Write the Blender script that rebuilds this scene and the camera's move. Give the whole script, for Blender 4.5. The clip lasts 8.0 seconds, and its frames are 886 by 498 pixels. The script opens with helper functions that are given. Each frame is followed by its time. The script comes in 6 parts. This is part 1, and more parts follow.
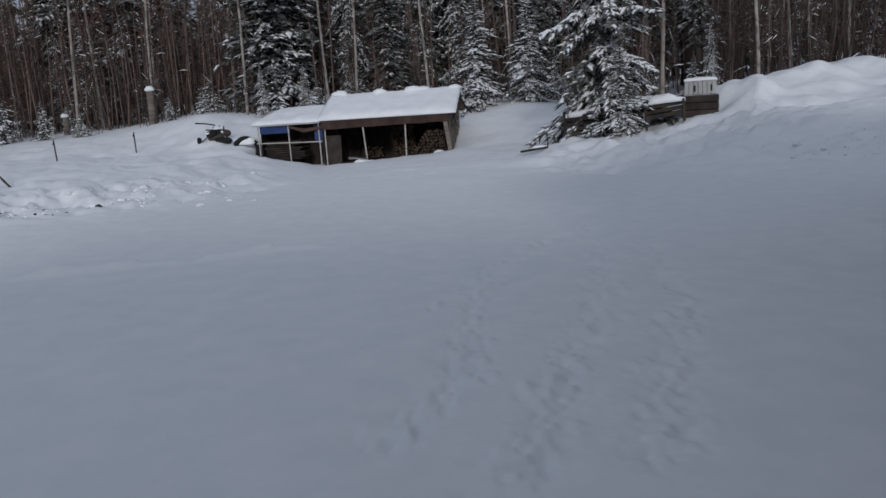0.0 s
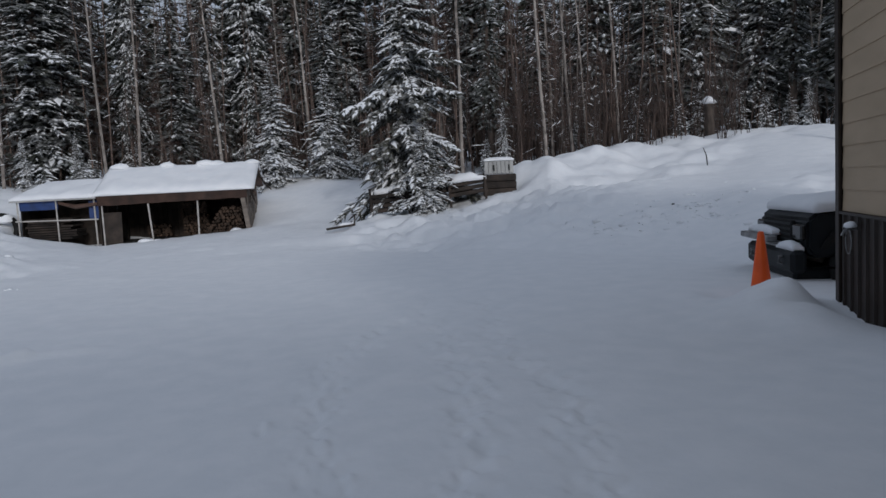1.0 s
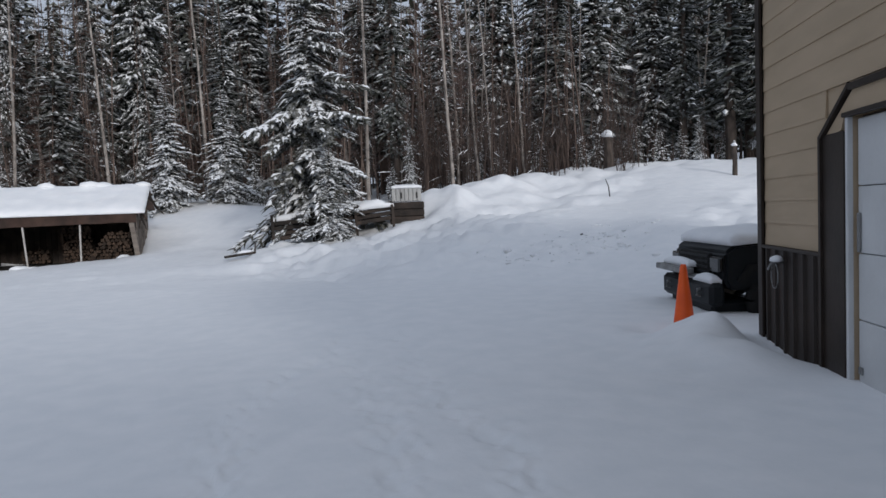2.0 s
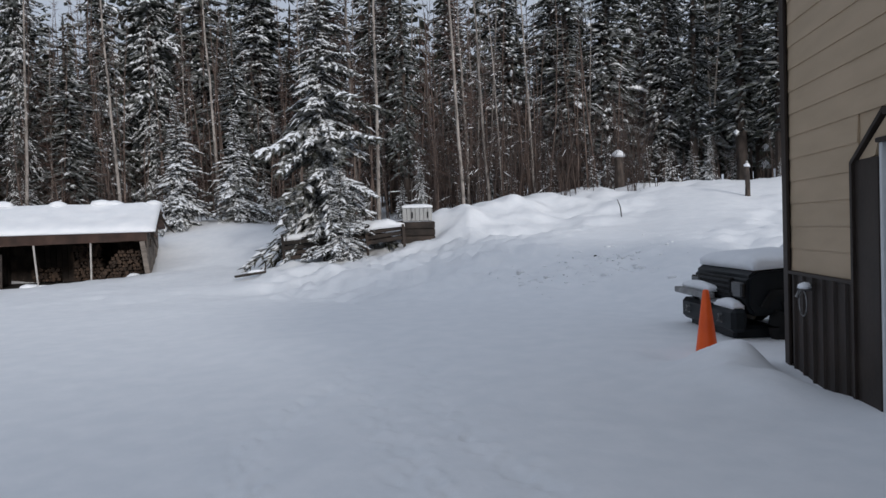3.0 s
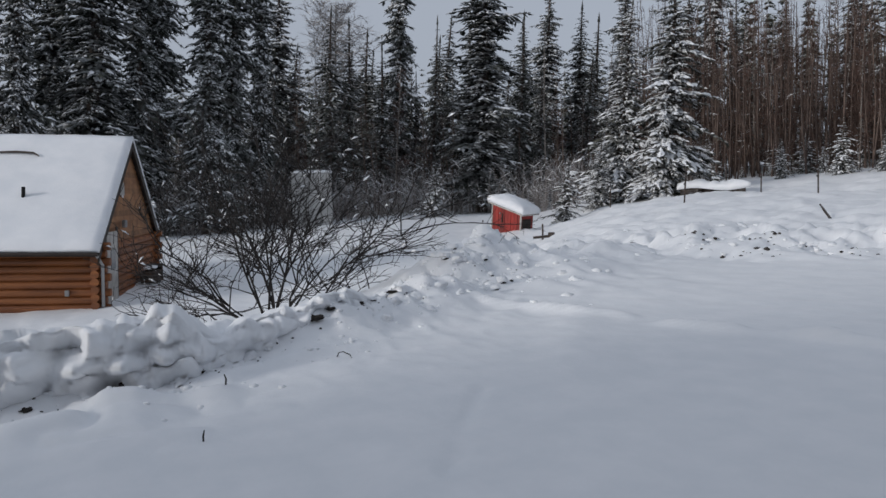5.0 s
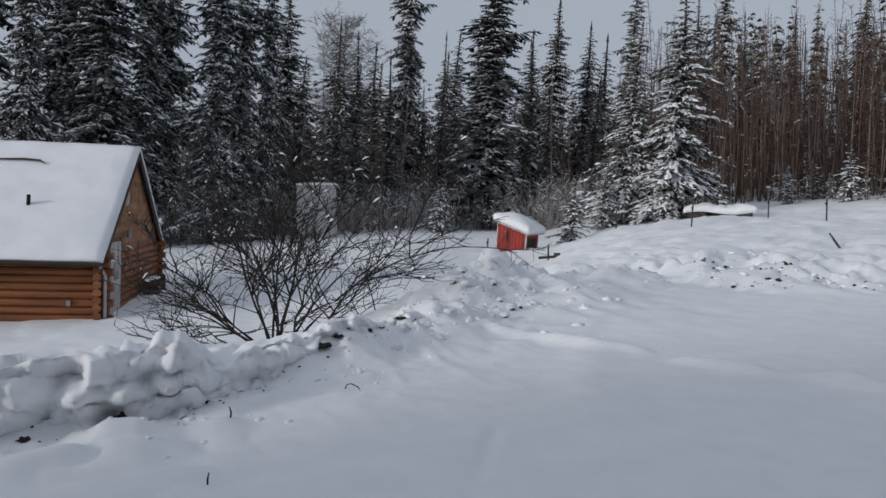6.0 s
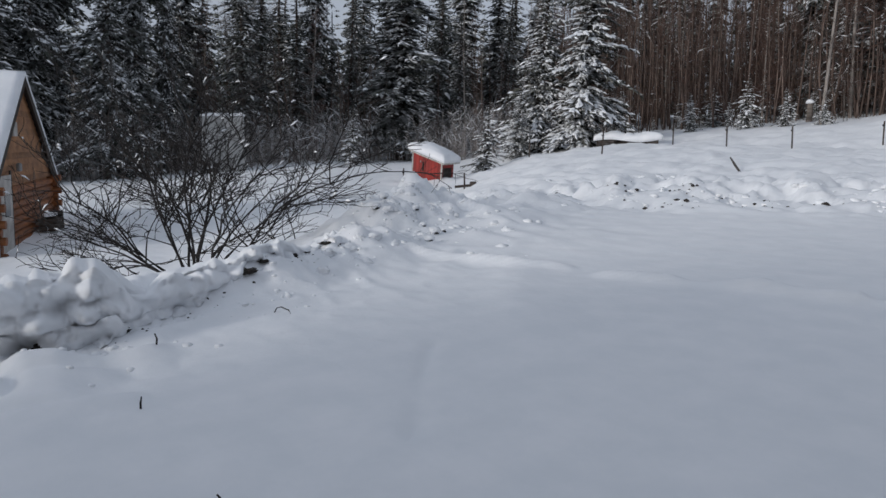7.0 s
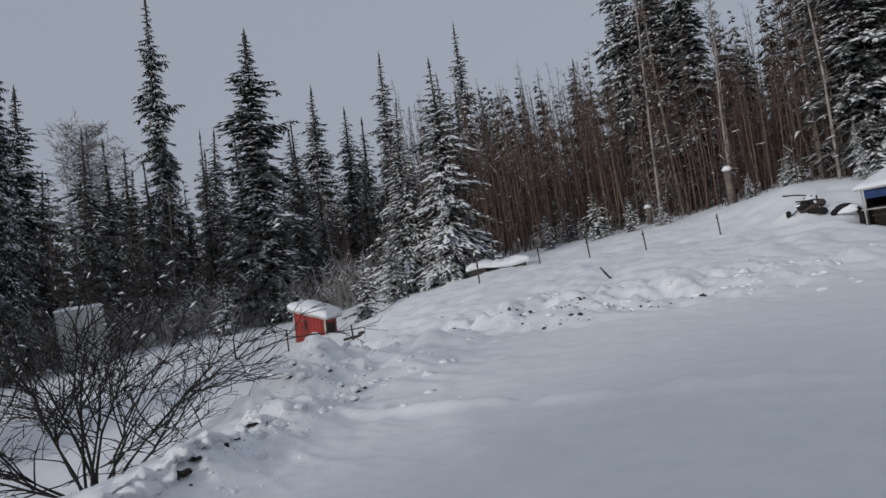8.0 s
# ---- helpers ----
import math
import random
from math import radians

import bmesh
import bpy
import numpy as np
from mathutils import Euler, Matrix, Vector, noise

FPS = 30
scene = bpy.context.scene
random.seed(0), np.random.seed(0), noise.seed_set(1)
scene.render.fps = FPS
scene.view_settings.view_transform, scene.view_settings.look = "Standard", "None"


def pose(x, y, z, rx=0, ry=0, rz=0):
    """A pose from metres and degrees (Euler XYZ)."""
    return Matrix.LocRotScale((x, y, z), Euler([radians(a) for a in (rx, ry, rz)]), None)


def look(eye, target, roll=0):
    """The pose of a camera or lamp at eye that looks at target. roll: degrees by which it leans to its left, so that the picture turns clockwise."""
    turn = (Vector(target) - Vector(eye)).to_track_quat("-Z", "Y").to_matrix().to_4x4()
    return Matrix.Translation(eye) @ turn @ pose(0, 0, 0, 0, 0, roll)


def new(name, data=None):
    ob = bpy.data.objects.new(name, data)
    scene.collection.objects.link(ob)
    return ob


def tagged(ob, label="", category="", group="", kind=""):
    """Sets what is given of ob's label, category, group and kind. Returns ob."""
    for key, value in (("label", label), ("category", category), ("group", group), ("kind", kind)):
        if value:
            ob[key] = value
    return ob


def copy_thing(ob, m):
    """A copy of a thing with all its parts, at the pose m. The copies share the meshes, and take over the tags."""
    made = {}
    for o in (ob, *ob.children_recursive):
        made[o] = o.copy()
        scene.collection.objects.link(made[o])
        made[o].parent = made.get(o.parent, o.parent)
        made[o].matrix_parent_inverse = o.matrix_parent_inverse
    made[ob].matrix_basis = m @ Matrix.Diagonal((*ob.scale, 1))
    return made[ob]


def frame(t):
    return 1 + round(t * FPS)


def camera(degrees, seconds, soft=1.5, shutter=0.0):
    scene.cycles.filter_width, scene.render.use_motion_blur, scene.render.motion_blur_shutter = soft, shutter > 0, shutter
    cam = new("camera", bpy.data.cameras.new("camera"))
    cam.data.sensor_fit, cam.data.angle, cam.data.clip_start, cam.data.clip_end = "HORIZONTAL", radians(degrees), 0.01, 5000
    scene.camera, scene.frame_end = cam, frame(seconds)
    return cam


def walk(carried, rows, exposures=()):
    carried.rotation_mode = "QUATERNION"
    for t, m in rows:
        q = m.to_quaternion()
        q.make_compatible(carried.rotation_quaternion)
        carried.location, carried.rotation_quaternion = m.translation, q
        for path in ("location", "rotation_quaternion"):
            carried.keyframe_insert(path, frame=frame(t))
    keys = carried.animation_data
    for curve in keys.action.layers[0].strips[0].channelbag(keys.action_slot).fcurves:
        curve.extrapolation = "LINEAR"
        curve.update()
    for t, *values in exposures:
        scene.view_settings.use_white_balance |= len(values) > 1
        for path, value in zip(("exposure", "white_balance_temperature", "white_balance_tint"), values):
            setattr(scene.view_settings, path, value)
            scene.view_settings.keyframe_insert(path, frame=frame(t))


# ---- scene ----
# camera and its way
cam = camera(64.33, 8.0, soft=1.5)
PATH = [
    (0.0, 0.601, -1.936, 1.444, 2.60, -10.26, 3.47),
    (0.5, 0.257, -1.508, 1.432, -4.31, -6.69, 3.26),
    (1.0, 0.325, -0.851, 1.412, -13.91, -4.94, 2.97),
    (1.5, 0.341, -0.422, 1.404, -18.99, -4.24, 2.40),
    (2.8, 0.281, -0.103, 1.488, -23.74, -1.44, 2.32),
    (3.0, 0.277, -0.066, 1.489, -21.25, -1.57, 1.93),
    (3.5, 0.452, -0.055, 1.457, -4.43, -2.83, 2.79),
    (4.0, 0.235, 0.041, 1.411, 23.37, -3.25, 1.76),
    (4.5, 0.000, 0.000, 1.401, 54.70, -2.84, 0.75),
    (5.0, -0.127, -0.007, 1.400, 64.35, -4.69, 1.74),
    (6.5, -0.384, -0.075, 1.590, 64.16, -3.41, -0.63),
    (7.0, -0.440, -0.125, 1.410, 57.47, -9.05, 0.67),
    (7.5, -0.597, -0.112, 1.460, 41.37, -4.02, 1.14),
    (8.0, -0.816, -0.525, 1.517, 46.47, 1.58, 9.90),
]
EXPOSURE = [(0.0, -0.45, 5950, 10), (0.5, -0.48, 5950, 10), (1.0, -0.38, 5950, 10), (1.7, -0.04, 6050, 10), (2.8, 0.09, 6150, 10), (3.5, 0.06, 6100, 10), (4.0, -0.05, 6200, 10), (4.5, -0.11, 6250, 10), (5.0, -0.08, 6250, 10), (6.5, -0.11, 6250, 10), (7.0, -0.06, 6200, 10), (7.5, -0.25, 6200, 10), (8.0, -0.29, 6250, 10)]
walk(cam, [(t, pose(x, y, z, 90 + p, r, w)) for t, x, y, z, w, p, r in PATH], EXPOSURE)

# ---- light: a hazy winter sky with a weak, low, soft sun behind the added, unseen house ----
SUN_EL, SUN_AZ = 18.0, 176.0
world = bpy.data.worlds.new("overcast_sky")
scene.world = world
world.use_nodes = True
wn, wl = world.node_tree.nodes, world.node_tree.links
wn.clear()
w_sky = wn.new("ShaderNodeTexSky")
w_sky.sky_type, w_sky.sun_disc = "NISHITA", False
w_sky.sun_elevation, w_sky.sun_rotation = radians(SUN_EL), radians(SUN_AZ)
w_sky.dust_density, w_sky.air_density = 6.0, 1.0
w_hsv = wn.new("ShaderNodeHueSaturation")
w_hsv.inputs["Saturation"].default_value = 0.5
w_bg = wn.new("ShaderNodeBackground")
w_bg.inputs["Strength"].default_value = 0.12
w_out = wn.new("ShaderNodeOutputWorld")
wl.new(w_sky.outputs[0], w_hsv.inputs["Color"])
w_mix = wn.new("ShaderNodeMix")
w_mix.data_type = "RGBA"
w_mix.inputs["Factor"].default_value = 0.82
w_mix.inputs["B"].default_value = (3.6, 3.9, 4.45, 1)
wl.new(w_hsv.outputs[0], w_mix.inputs["A"])
wl.new(w_mix.outputs["Result"], w_bg.inputs["Color"])
wl.new(w_bg.outputs[0], w_out.inputs["Surface"])
sun = new("sun", bpy.data.lights.new("sun", "SUN"))
sun.data.energy, sun.data.angle, sun.data.color = 1.4, radians(9), (1.0, 0.94, 0.87)
sa, se = radians(SUN_AZ), radians(SUN_EL)
sun.matrix_world = look((math.sin(sa) * math.cos(se) * 50, math.cos(sa) * math.cos(se) * 50, math.sin(se) * 50), (0, 0, 0))

# ---- materials ----
def frosted(m, amount, size=5.0, low=0.42, high=0.62):
    """Rime and dry snow caught on whatever faces upwards, in patches."""
    n, l = m.node_tree.nodes, m.node_tree.links
    b = n["Principled BSDF"]
    old = b.inputs["Base Color"].links[0].from_socket
    geo = n.new("ShaderNodeNewGeometry")
    sep = n.new("ShaderNodeSeparateXYZ")
    l.new(geo.outputs["Normal"], sep.inputs[0])
    up = n.new("ShaderNodeMapRange")
    up.inputs["From Min"].default_value, up.inputs["From Max"].default_value = 0.05, 0.7
    l.new(sep.outputs["Z"], up.inputs["Value"])
    tc = n.new("ShaderNodeTexCoord")
    patch = n.new("ShaderNodeTexNoise")
    patch.inputs["Scale"].default_value, patch.inputs["Detail"].default_value = size, 6
    l.new(tc.outputs["Object"], patch.inputs["Vector"])
    pr = n.new("ShaderNodeMapRange")
    pr.inputs["From Min"].default_value, pr.inputs["From Max"].default_value = low, high
    pr.inputs["To Max"].default_value = amount
    l.new(patch.outputs["Fac"], pr.inputs["Value"])
    mul = n.new("ShaderNodeMath")
    mul.operation = "MULTIPLY"
    l.new(up.outputs[0], mul.inputs[0])
    l.new(pr.outputs[0], mul.inputs[1])
    mix = n.new("ShaderNodeMix")
    mix.data_type = "RGBA"
    mix.inputs["B"].default_value = (0.8, 0.82, 0.85, 1)
    l.new(mul.outputs[0], mix.inputs["Factor"])
    l.new(old, mix.inputs["A"])
    l.new(mix.outputs["Result"], b.inputs["Base Color"])
    return m


def material(name, base, dark, scale=4.0, rough=0.8, bump=0.3, fine=40.0, metal=0.0, stretch=(1, 1, 1), sub=0.0, random_tone=0.0, spread=(0.35, 0.7), bump_size=0.02):
    """A surface of two tones mixed by broad noise, with finer grain and relief."""
    m = bpy.data.materials.new(name)
    m.use_nodes = True
    n, l = m.node_tree.nodes, m.node_tree.links
    b = n["Principled BSDF"]
    tc = n.new("ShaderNodeTexCoord")
    mp = n.new("ShaderNodeMapping")
    mp.inputs["Scale"].default_value = stretch
    l.new(tc.outputs["Object"], mp.inputs["Vector"])
    big = n.new("ShaderNodeTexNoise")
    big.inputs["Scale"].default_value, big.inputs["Detail"].default_value = scale, 5
    small = n.new("ShaderNodeTexNoise")
    small.inputs["Scale"].default_value, small.inputs["Detail"].default_value = fine, 4
    l.new(mp.outputs[0], big.inputs["Vector"])
    l.new(mp.outputs[0], small.inputs["Vector"])
    ramp = n.new("ShaderNodeMapRange")
    ramp.inputs["From Min"].default_value, ramp.inputs["From Max"].default_value = spread
    l.new(big.outputs["Fac"], ramp.inputs["Value"])
    add = n.new("ShaderNodeMath")
    add.operation = "MULTIPLY_ADD"
    add.inputs[1].default_value, add.inputs[2].default_value = 0.5, -0.25
    l.new(small.outputs["Fac"], add.inputs[0])
    tot = n.new("ShaderNodeMath")
    tot.use_clamp = True
    l.new(ramp.outputs[0], tot.inputs[0])
    l.new(add.outputs[0], tot.inputs[1])
    mix = n.new("ShaderNodeMix")
    mix.data_type = "RGBA"
    mix.inputs["A"].default_value, mix.inputs["B"].default_value = (*dark, 1), (*base, 1)
    l.new(tot.outputs[0], mix.inputs["Factor"])
    colour = mix.outputs["Result"]
    if random_tone:
        info = n.new("ShaderNodeObjectInfo")
        rr = n.new("ShaderNodeMapRange")
        rr.inputs["To Min"].default_value, rr.inputs["To Max"].default_value = 1 - random_tone, 1 + random_tone
        l.new(info.outputs["Random"], rr.inputs["Value"])
        hsv = n.new("ShaderNodeHueSaturation")
        l.new(rr.outputs[0], hsv.inputs["Value"])
        l.new(colour, hsv.inputs["Color"])
        colour = hsv.outputs[0]
    l.new(colour, b.inputs["Base Color"])
    b.inputs["Roughness"].default_value, b.inputs["Metallic"].default_value = rough, metal
    if sub:
        b.inputs["Subsurface Weight"].default_value = sub
        b.inputs["Subsurface Radius"].default_value = (0.05, 0.06, 0.08)
        b.inputs["Subsurface Scale"].default_value = 0.3
    if bump:
        bp = n.new("ShaderNodeBump")
        bp.inputs["Strength"].default_value, bp.inputs["Distance"].default_value = bump, bump_size
        l.new(tot.outputs[0], bp.inputs["Height"])
        l.new(bp.outputs[0], b.inputs["Normal"])
    return m


SNOW = material("snow", (0.86, 0.87, 0.89), (0.80, 0.82, 0.845), 3.0, 0.75, 0.14, 18, bump_size=0.03)
SNOW_CAP = material("packed_snow", (0.87, 0.88, 0.90), (0.80, 0.82, 0.85), 2.0, 0.75, 0.3, 25, bump_size=0.02)
NEEDLE = material("spruce_needles", (0.085, 0.09, 0.064), (0.032, 0.036, 0.026), 1.2, 0.8, 0.0, 30, random_tone=0.35)
NEEDLE_DARK = material("dark_needles", (0.05, 0.056, 0.043), (0.02, 0.023, 0.018), 1.2, 0.8, 0.0, 30, random_tone=0.3)
NEEDLE_GREEN = material("green_needles", (0.066, 0.066, 0.047), (0.022, 0.023, 0.017), 1.2, 0.8, 0.0, 30, random_tone=0.2)
POLE = material("pole_bark", (0.19, 0.14, 0.115), (0.06, 0.042, 0.035), 3, 0.85, 0.3, 30, stretch=(1, 1, 0.5), spread=(0.3, 0.7))
ASPEN_TWIG = material("reddish_twigs", (0.135, 0.078, 0.06), (0.055, 0.034, 0.028), 1.5, 0.85, 0.0, 30, random_tone=0.3)
NEEDLE_DRY = material("brown_twigs", (0.082, 0.054, 0.042), (0.036, 0.025, 0.021), 1.5, 0.85, 0.0, 30, random_tone=0.3)
BARK = material("spruce_bark", (0.11, 0.085, 0.07), (0.035, 0.028, 0.024), 6, 0.9, 0.6, 50, stretch=(1, 1, 0.3), random_tone=0.2)
BIRCH = material("birch_bark", (0.29, 0.26, 0.235), (0.09, 0.078, 0.07), 5, 0.8, 0.4, 30, stretch=(1, 1, 0.6), random_tone=0.3, spread=(0.3, 0.6))
FROST_TWIG = material("frosted_birch_twigs", (0.36, 0.33, 0.31), (0.17, 0.145, 0.13), 1.5, 0.85, 0.0, 30)
SCRUB = material("frosted_scrub", (0.44, 0.405, 0.385), (0.19, 0.165, 0.15), 1.5, 0.85, 0.0, 30)
TWIG = material("dark_twigs", (0.03, 0.024, 0.022), (0.013, 0.011, 0.01), 6, 0.85, 0.0, 40)
LOG = material("honey_log", (0.31, 0.11, 0.03), (0.14, 0.046, 0.014), 2.5, 0.55, 0.3, 30, stretch=(0.25, 1, 3), random_tone=0.15)
SHINGLE = material("cedar_siding", (0.38, 0.19, 0.085), (0.2, 0.095, 0.045), 3, 0.7, 0.3, 30, random_tone=0.25)
DARKTRIM = material("dark_brown_metal", (0.043, 0.033, 0.027), (0.026, 0.02, 0.017), 2, 0.5, 0.1, 30, metal=0.0)
TAN = material("tan_vinyl_siding", (0.47, 0.36, 0.245), (0.41, 0.315, 0.21), 1.2, 0.6, 0.15, 60, stretch=(1, 1, 4))
DOORWHITE = material("white_door_panel", (0.66, 0.67, 0.68), (0.55, 0.56, 0.57), 1.5, 0.5, 0.1, 40)
WHITEWOOD = material("weathered_white_paint", (0.55, 0.53, 0.5), (0.33, 0.31, 0.29), 4, 0.7, 0.3, 40)
RED = material("red_painted_boards", (0.32, 0.02, 0.013), (0.18, 0.012, 0.008), 2.5, 0.65, 0.2, 30, stretch=(1, 1, 0.4), random_tone=0.15)
BROWN_TIN = material("rusty_brown_sheet", (0.125, 0.07, 0.05), (0.06, 0.035, 0.027), 2.5, 0.6, 0.3, 25)
GREYWOOD = material("weathered_grey_wood", (0.21, 0.18, 0.155), (0.08, 0.066, 0.056), 3, 0.85, 0.5, 40, stretch=(0.3, 1, 2), random_tone=0.3)
DARKWOOD = material("dark_old_wood", (0.06, 0.045, 0.036), (0.022, 0.017, 0.014), 3, 0.9, 0.4, 40, random_tone=0.3)
# Dark wood; inside the sheds this colour also carries the shade
TIMBER = material("dark_timber", (0.05, 0.037, 0.03), (0.016, 0.013, 0.011), 3, 0.9, 0.4, 40, random_tone=0.4)
ENDGRAIN = material("split_firewood", (0.085, 0.052, 0.034), (0.025, 0.017, 0.012), 7, 0.85, 0.4, 50, random_tone=0.45)
BLUETARP = material("blue_tarp", (0.016, 0.05, 0.2), (0.01, 0.03, 0.11), 3, 0.45, 0.3, 20)
ORANGE = material("orange_plastic", (0.95, 0.13, 0.012), (0.82, 0.1, 0.01), 4, 0.45, 0.1, 40)
BLACKPAINT = material("black_car_paint", (0.013, 0.016, 0.019), (0.007, 0.009, 0.011), 3, 0.5, 0.1, 30)
STEEL = material("galvanised_steel", (0.34, 0.34, 0.34), (0.2, 0.2, 0.2), 6, 0.45, 0.2, 40, metal=0.7)
RUST = material("rusty_steel", (0.075, 0.055, 0.046), (0.03, 0.024, 0.021), 6, 0.8, 0.3, 40)
RUBBER = material("black_rubber", (0.02, 0.02, 0.02), (0.011, 0.011, 0.011), 6, 0.8, 0.3, 40)
GREYSHEET = material("grey_weathered_panel", (0.45, 0.45, 0.44), (0.3, 0.3, 0.295), 2, 0.7, 0.3, 30, stretch=(1, 1, 0.4))
SOIL = material("frozen_dark_soil", (0.045, 0.036, 0.03), (0.018, 0.015, 0.013), 8, 0.9, 0.6, 50)
CONCRETE = material("concrete_slab", (0.3, 0.29, 0.28), (0.2, 0.195, 0.19), 3, 0.85, 0.3, 40)
GLASS_DARK = material("dark_window_glass", (0.02, 0.022, 0.024), (0.012, 0.013, 0.014), 3, 0.08, 0.0, 40)
frosted(NEEDLE, 0.6, 4.0, 0.44, 0.66)
frosted(NEEDLE_DARK, 0.42, 5.0, 0.42, 0.66)
for m in (BLACKPAINT, RUBBER, DARKTRIM):
    m.node_tree.nodes["Principled BSDF"].inputs["Specular IOR Level"].default_value = 0.22
frosted(NEEDLE_DRY, 0.12, 6.0)
frosted(NEEDLE_GREEN, 0.35, 6.0)
frosted(SCRUB, 0.9, 3.0, 0.32, 0.55)
frosted(BIRCH, 0.15, 5.0)
frosted(GREYWOOD, 0.5, 5.0)
frosted(DARKWOOD, 0.18, 5.0)

# ---- building helpers ----
def part(name, bm, mat, parent=None, label="", smooth=False):
    """Links a bmesh as one mesh object, under a parent where one is given."""
    me = bpy.data.meshes.new(name)
    bm.to_mesh(me)
    bm.free()
    return part_mesh(name, me, mat, parent, label, smooth)


def part_mesh(name, me, mat, parent=None, label="", smooth=False):
    ob = new(name, me)
    if mat and not me.materials:
        me.materials.append(mat)
    if smooth:
        me.polygons.foreach_set("use_smooth", [True] * len(me.polygons))
    if parent:
        ob.parent = parent
    if label:
        tagged(ob, label)
    return ob


def thing(name, m, label, category, group="", kind=""):
    """An empty at a thing's base, that carries its parts."""
    ob = new(name)
    ob.matrix_basis = m
    ob.empty_display_size = 0.2
    return tagged(ob, label, category, group, kind)


def box(bm, x0, x1, y0, y1, z0, z1, bevel=0.0, m=None):
    geo = bmesh.ops.create_cube(bm, size=1.0)
    vs = geo["verts"]
    for v in vs:
        v.co = Vector((x0 + (v.co.x + 0.5) * (x1 - x0), y0 + (v.co.y + 0.5) * (y1 - y0), z0 + (v.co.z + 0.5) * (z1 - z0)))
    if bevel:
        es = list({e for v in vs for e in v.link_edges})
        out = bmesh.ops.bevel(bm, geom=es, offset=bevel, segments=1, affect="EDGES", profile=0.5)
        vs = list({v for f in out["faces"] for v in f.verts} | {v for v in vs if v.is_valid})
    if m is not None:
        bmesh.ops.transform(bm, matrix=m, verts=[v for v in vs if v.is_valid])
    return bm


def boxed(*a, **k):
    return box(bmesh.new(), *a, **k)


def tube(bm, pts, radii, sides=6, cap=True):
    """A tapered tube along a line of points."""
    rings = []
    for i, p in enumerate(pts):
        p = Vector(p)
        d = Vector(pts[min(i + 1, len(pts) - 1)]) - Vector(pts[max(i - 1, 0)])
        d.normalize()
        a = d.orthogonal().normalized() if abs(d.z) < 0.95 else Vector((1, 0, 0)) - d * d.x
        a.normalize()
        b = d.cross(a)
        rings.append([bm.verts.new(p + (a * math.cos(math.tau * k / sides) + b * math.sin(math.tau * k / sides)) * radii[i]) for k in range(sides)])
    for r0, r1 in zip(rings, rings[1:]):
        for k in range(sides):
            bm.faces.new((r0[k], r0[(k + 1) % sides], r1[(k + 1) % sides], r1[k]))
    if cap:
        bm.faces.new(rings[0][::-1])
        bm.faces.new(rings[-1])
    return bm


def prism(bm, outline, depth, axis="y", start=0.0):
    """An outline in two axes, pushed along the third."""
    def at(p, d):
        return {"y": (p[0], d, p[1]), "x": (d, p[0], p[1]), "z": (p[0], p[1], d)}[axis]
    a = [bm.verts.new(at(p, start)) for p in outline]
    b = [bm.verts.new(at(p, start + depth)) for p in outline]
    bm.faces.new(a)
    bm.faces.new(b[::-1])
    for i in range(len(a)):
        j = (i + 1) % len(a)
        bm.faces.new((a[i], b[i], b[j], a[j]))
    bmesh.ops.recalc_face_normals(bm, faces=bm.faces)
    return bm


def mesh_from(verts, faces, name):
    me = bpy.data.meshes.new(name)
    me.from_pydata(verts, [], faces)
    me.update()
    return me


def snow_slab(bm, nx, ny, fn, base, thick, seed=0.0, lump=0.05, edge=0.25):
    """A pillow of snow over a sloped roof: fn(u, v) gives the roof's point, u and v from 0 to 1; rounded, uneven edges."""
    top, low = [], []
    for j in range(ny + 1):
        tr, lr = [], []
        for i in range(nx + 1):
            u, v = i / nx, j / ny
            p = Vector(fn(u, v))
            e = min(u, 1 - u, v, 1 - v)
            h = thick * min(1.0, 0.45 + (e / edge) ** 0.5 * 0.55) if e > 0 else thick * 0.45
            h += lump * noise.noise(Vector((p.x * 1.3 + seed, p.y * 1.3, p.z))) + lump * 0.6 * noise.noise(Vector((p.x * 3 + seed, p.y * 3, 5)))
            tr.append(bm.verts.new(p + Vector((0, 0, base + max(h, 0.03)))))
            lr.append(bm.verts.new(p + Vector((0, 0, base))))
        top.append(tr), low.append(lr)
    for j in range(ny):
        for i in range(nx):
            bm.faces.new((top[j][i], top[j][i + 1], top[j + 1][i + 1], top[j + 1][i]))
            bm.faces.new((low[j][i], low[j + 1][i], low[j + 1][i + 1], low[j][i + 1]))
    for i in range(nx):
        bm.faces.new((low[0][i], low[0][i + 1], top[0][i + 1], top[0][i]))
        bm.faces.new((low[ny][i + 1], low[ny][i], top[ny][i], top[ny][i + 1]))
    for j in range(ny):
        bm.faces.new((low[j + 1][0], low[j][0], top[j][0], top[j + 1][0]))
        bm.faces.new((low[j][nx], low[j + 1][nx], top[j + 1][nx], top[j][nx]))
    bmesh.ops.recalc_face_normals(bm, faces=bm.faces)
    return bm


def snow_blob(bm, c, r, h, seed=0.0, sub=2):
    """A rounded, uneven heap of snow."""
    geo = bmesh.ops.create_icosphere(bm, subdivisions=sub, radius=1.0)
    for v in geo["verts"]:
        k = 1 + 0.22 * noise.noise(v.co * 1.4 + Vector((seed, c[0], c[1])))
        v.co = Vector((c[0] + v.co.x * r[0] * k, c[1] + v.co.y * r[1] * k, c[2] + (v.co.z * (h if v.co.z > 0 else h * 0.35)) * k))
    return bm

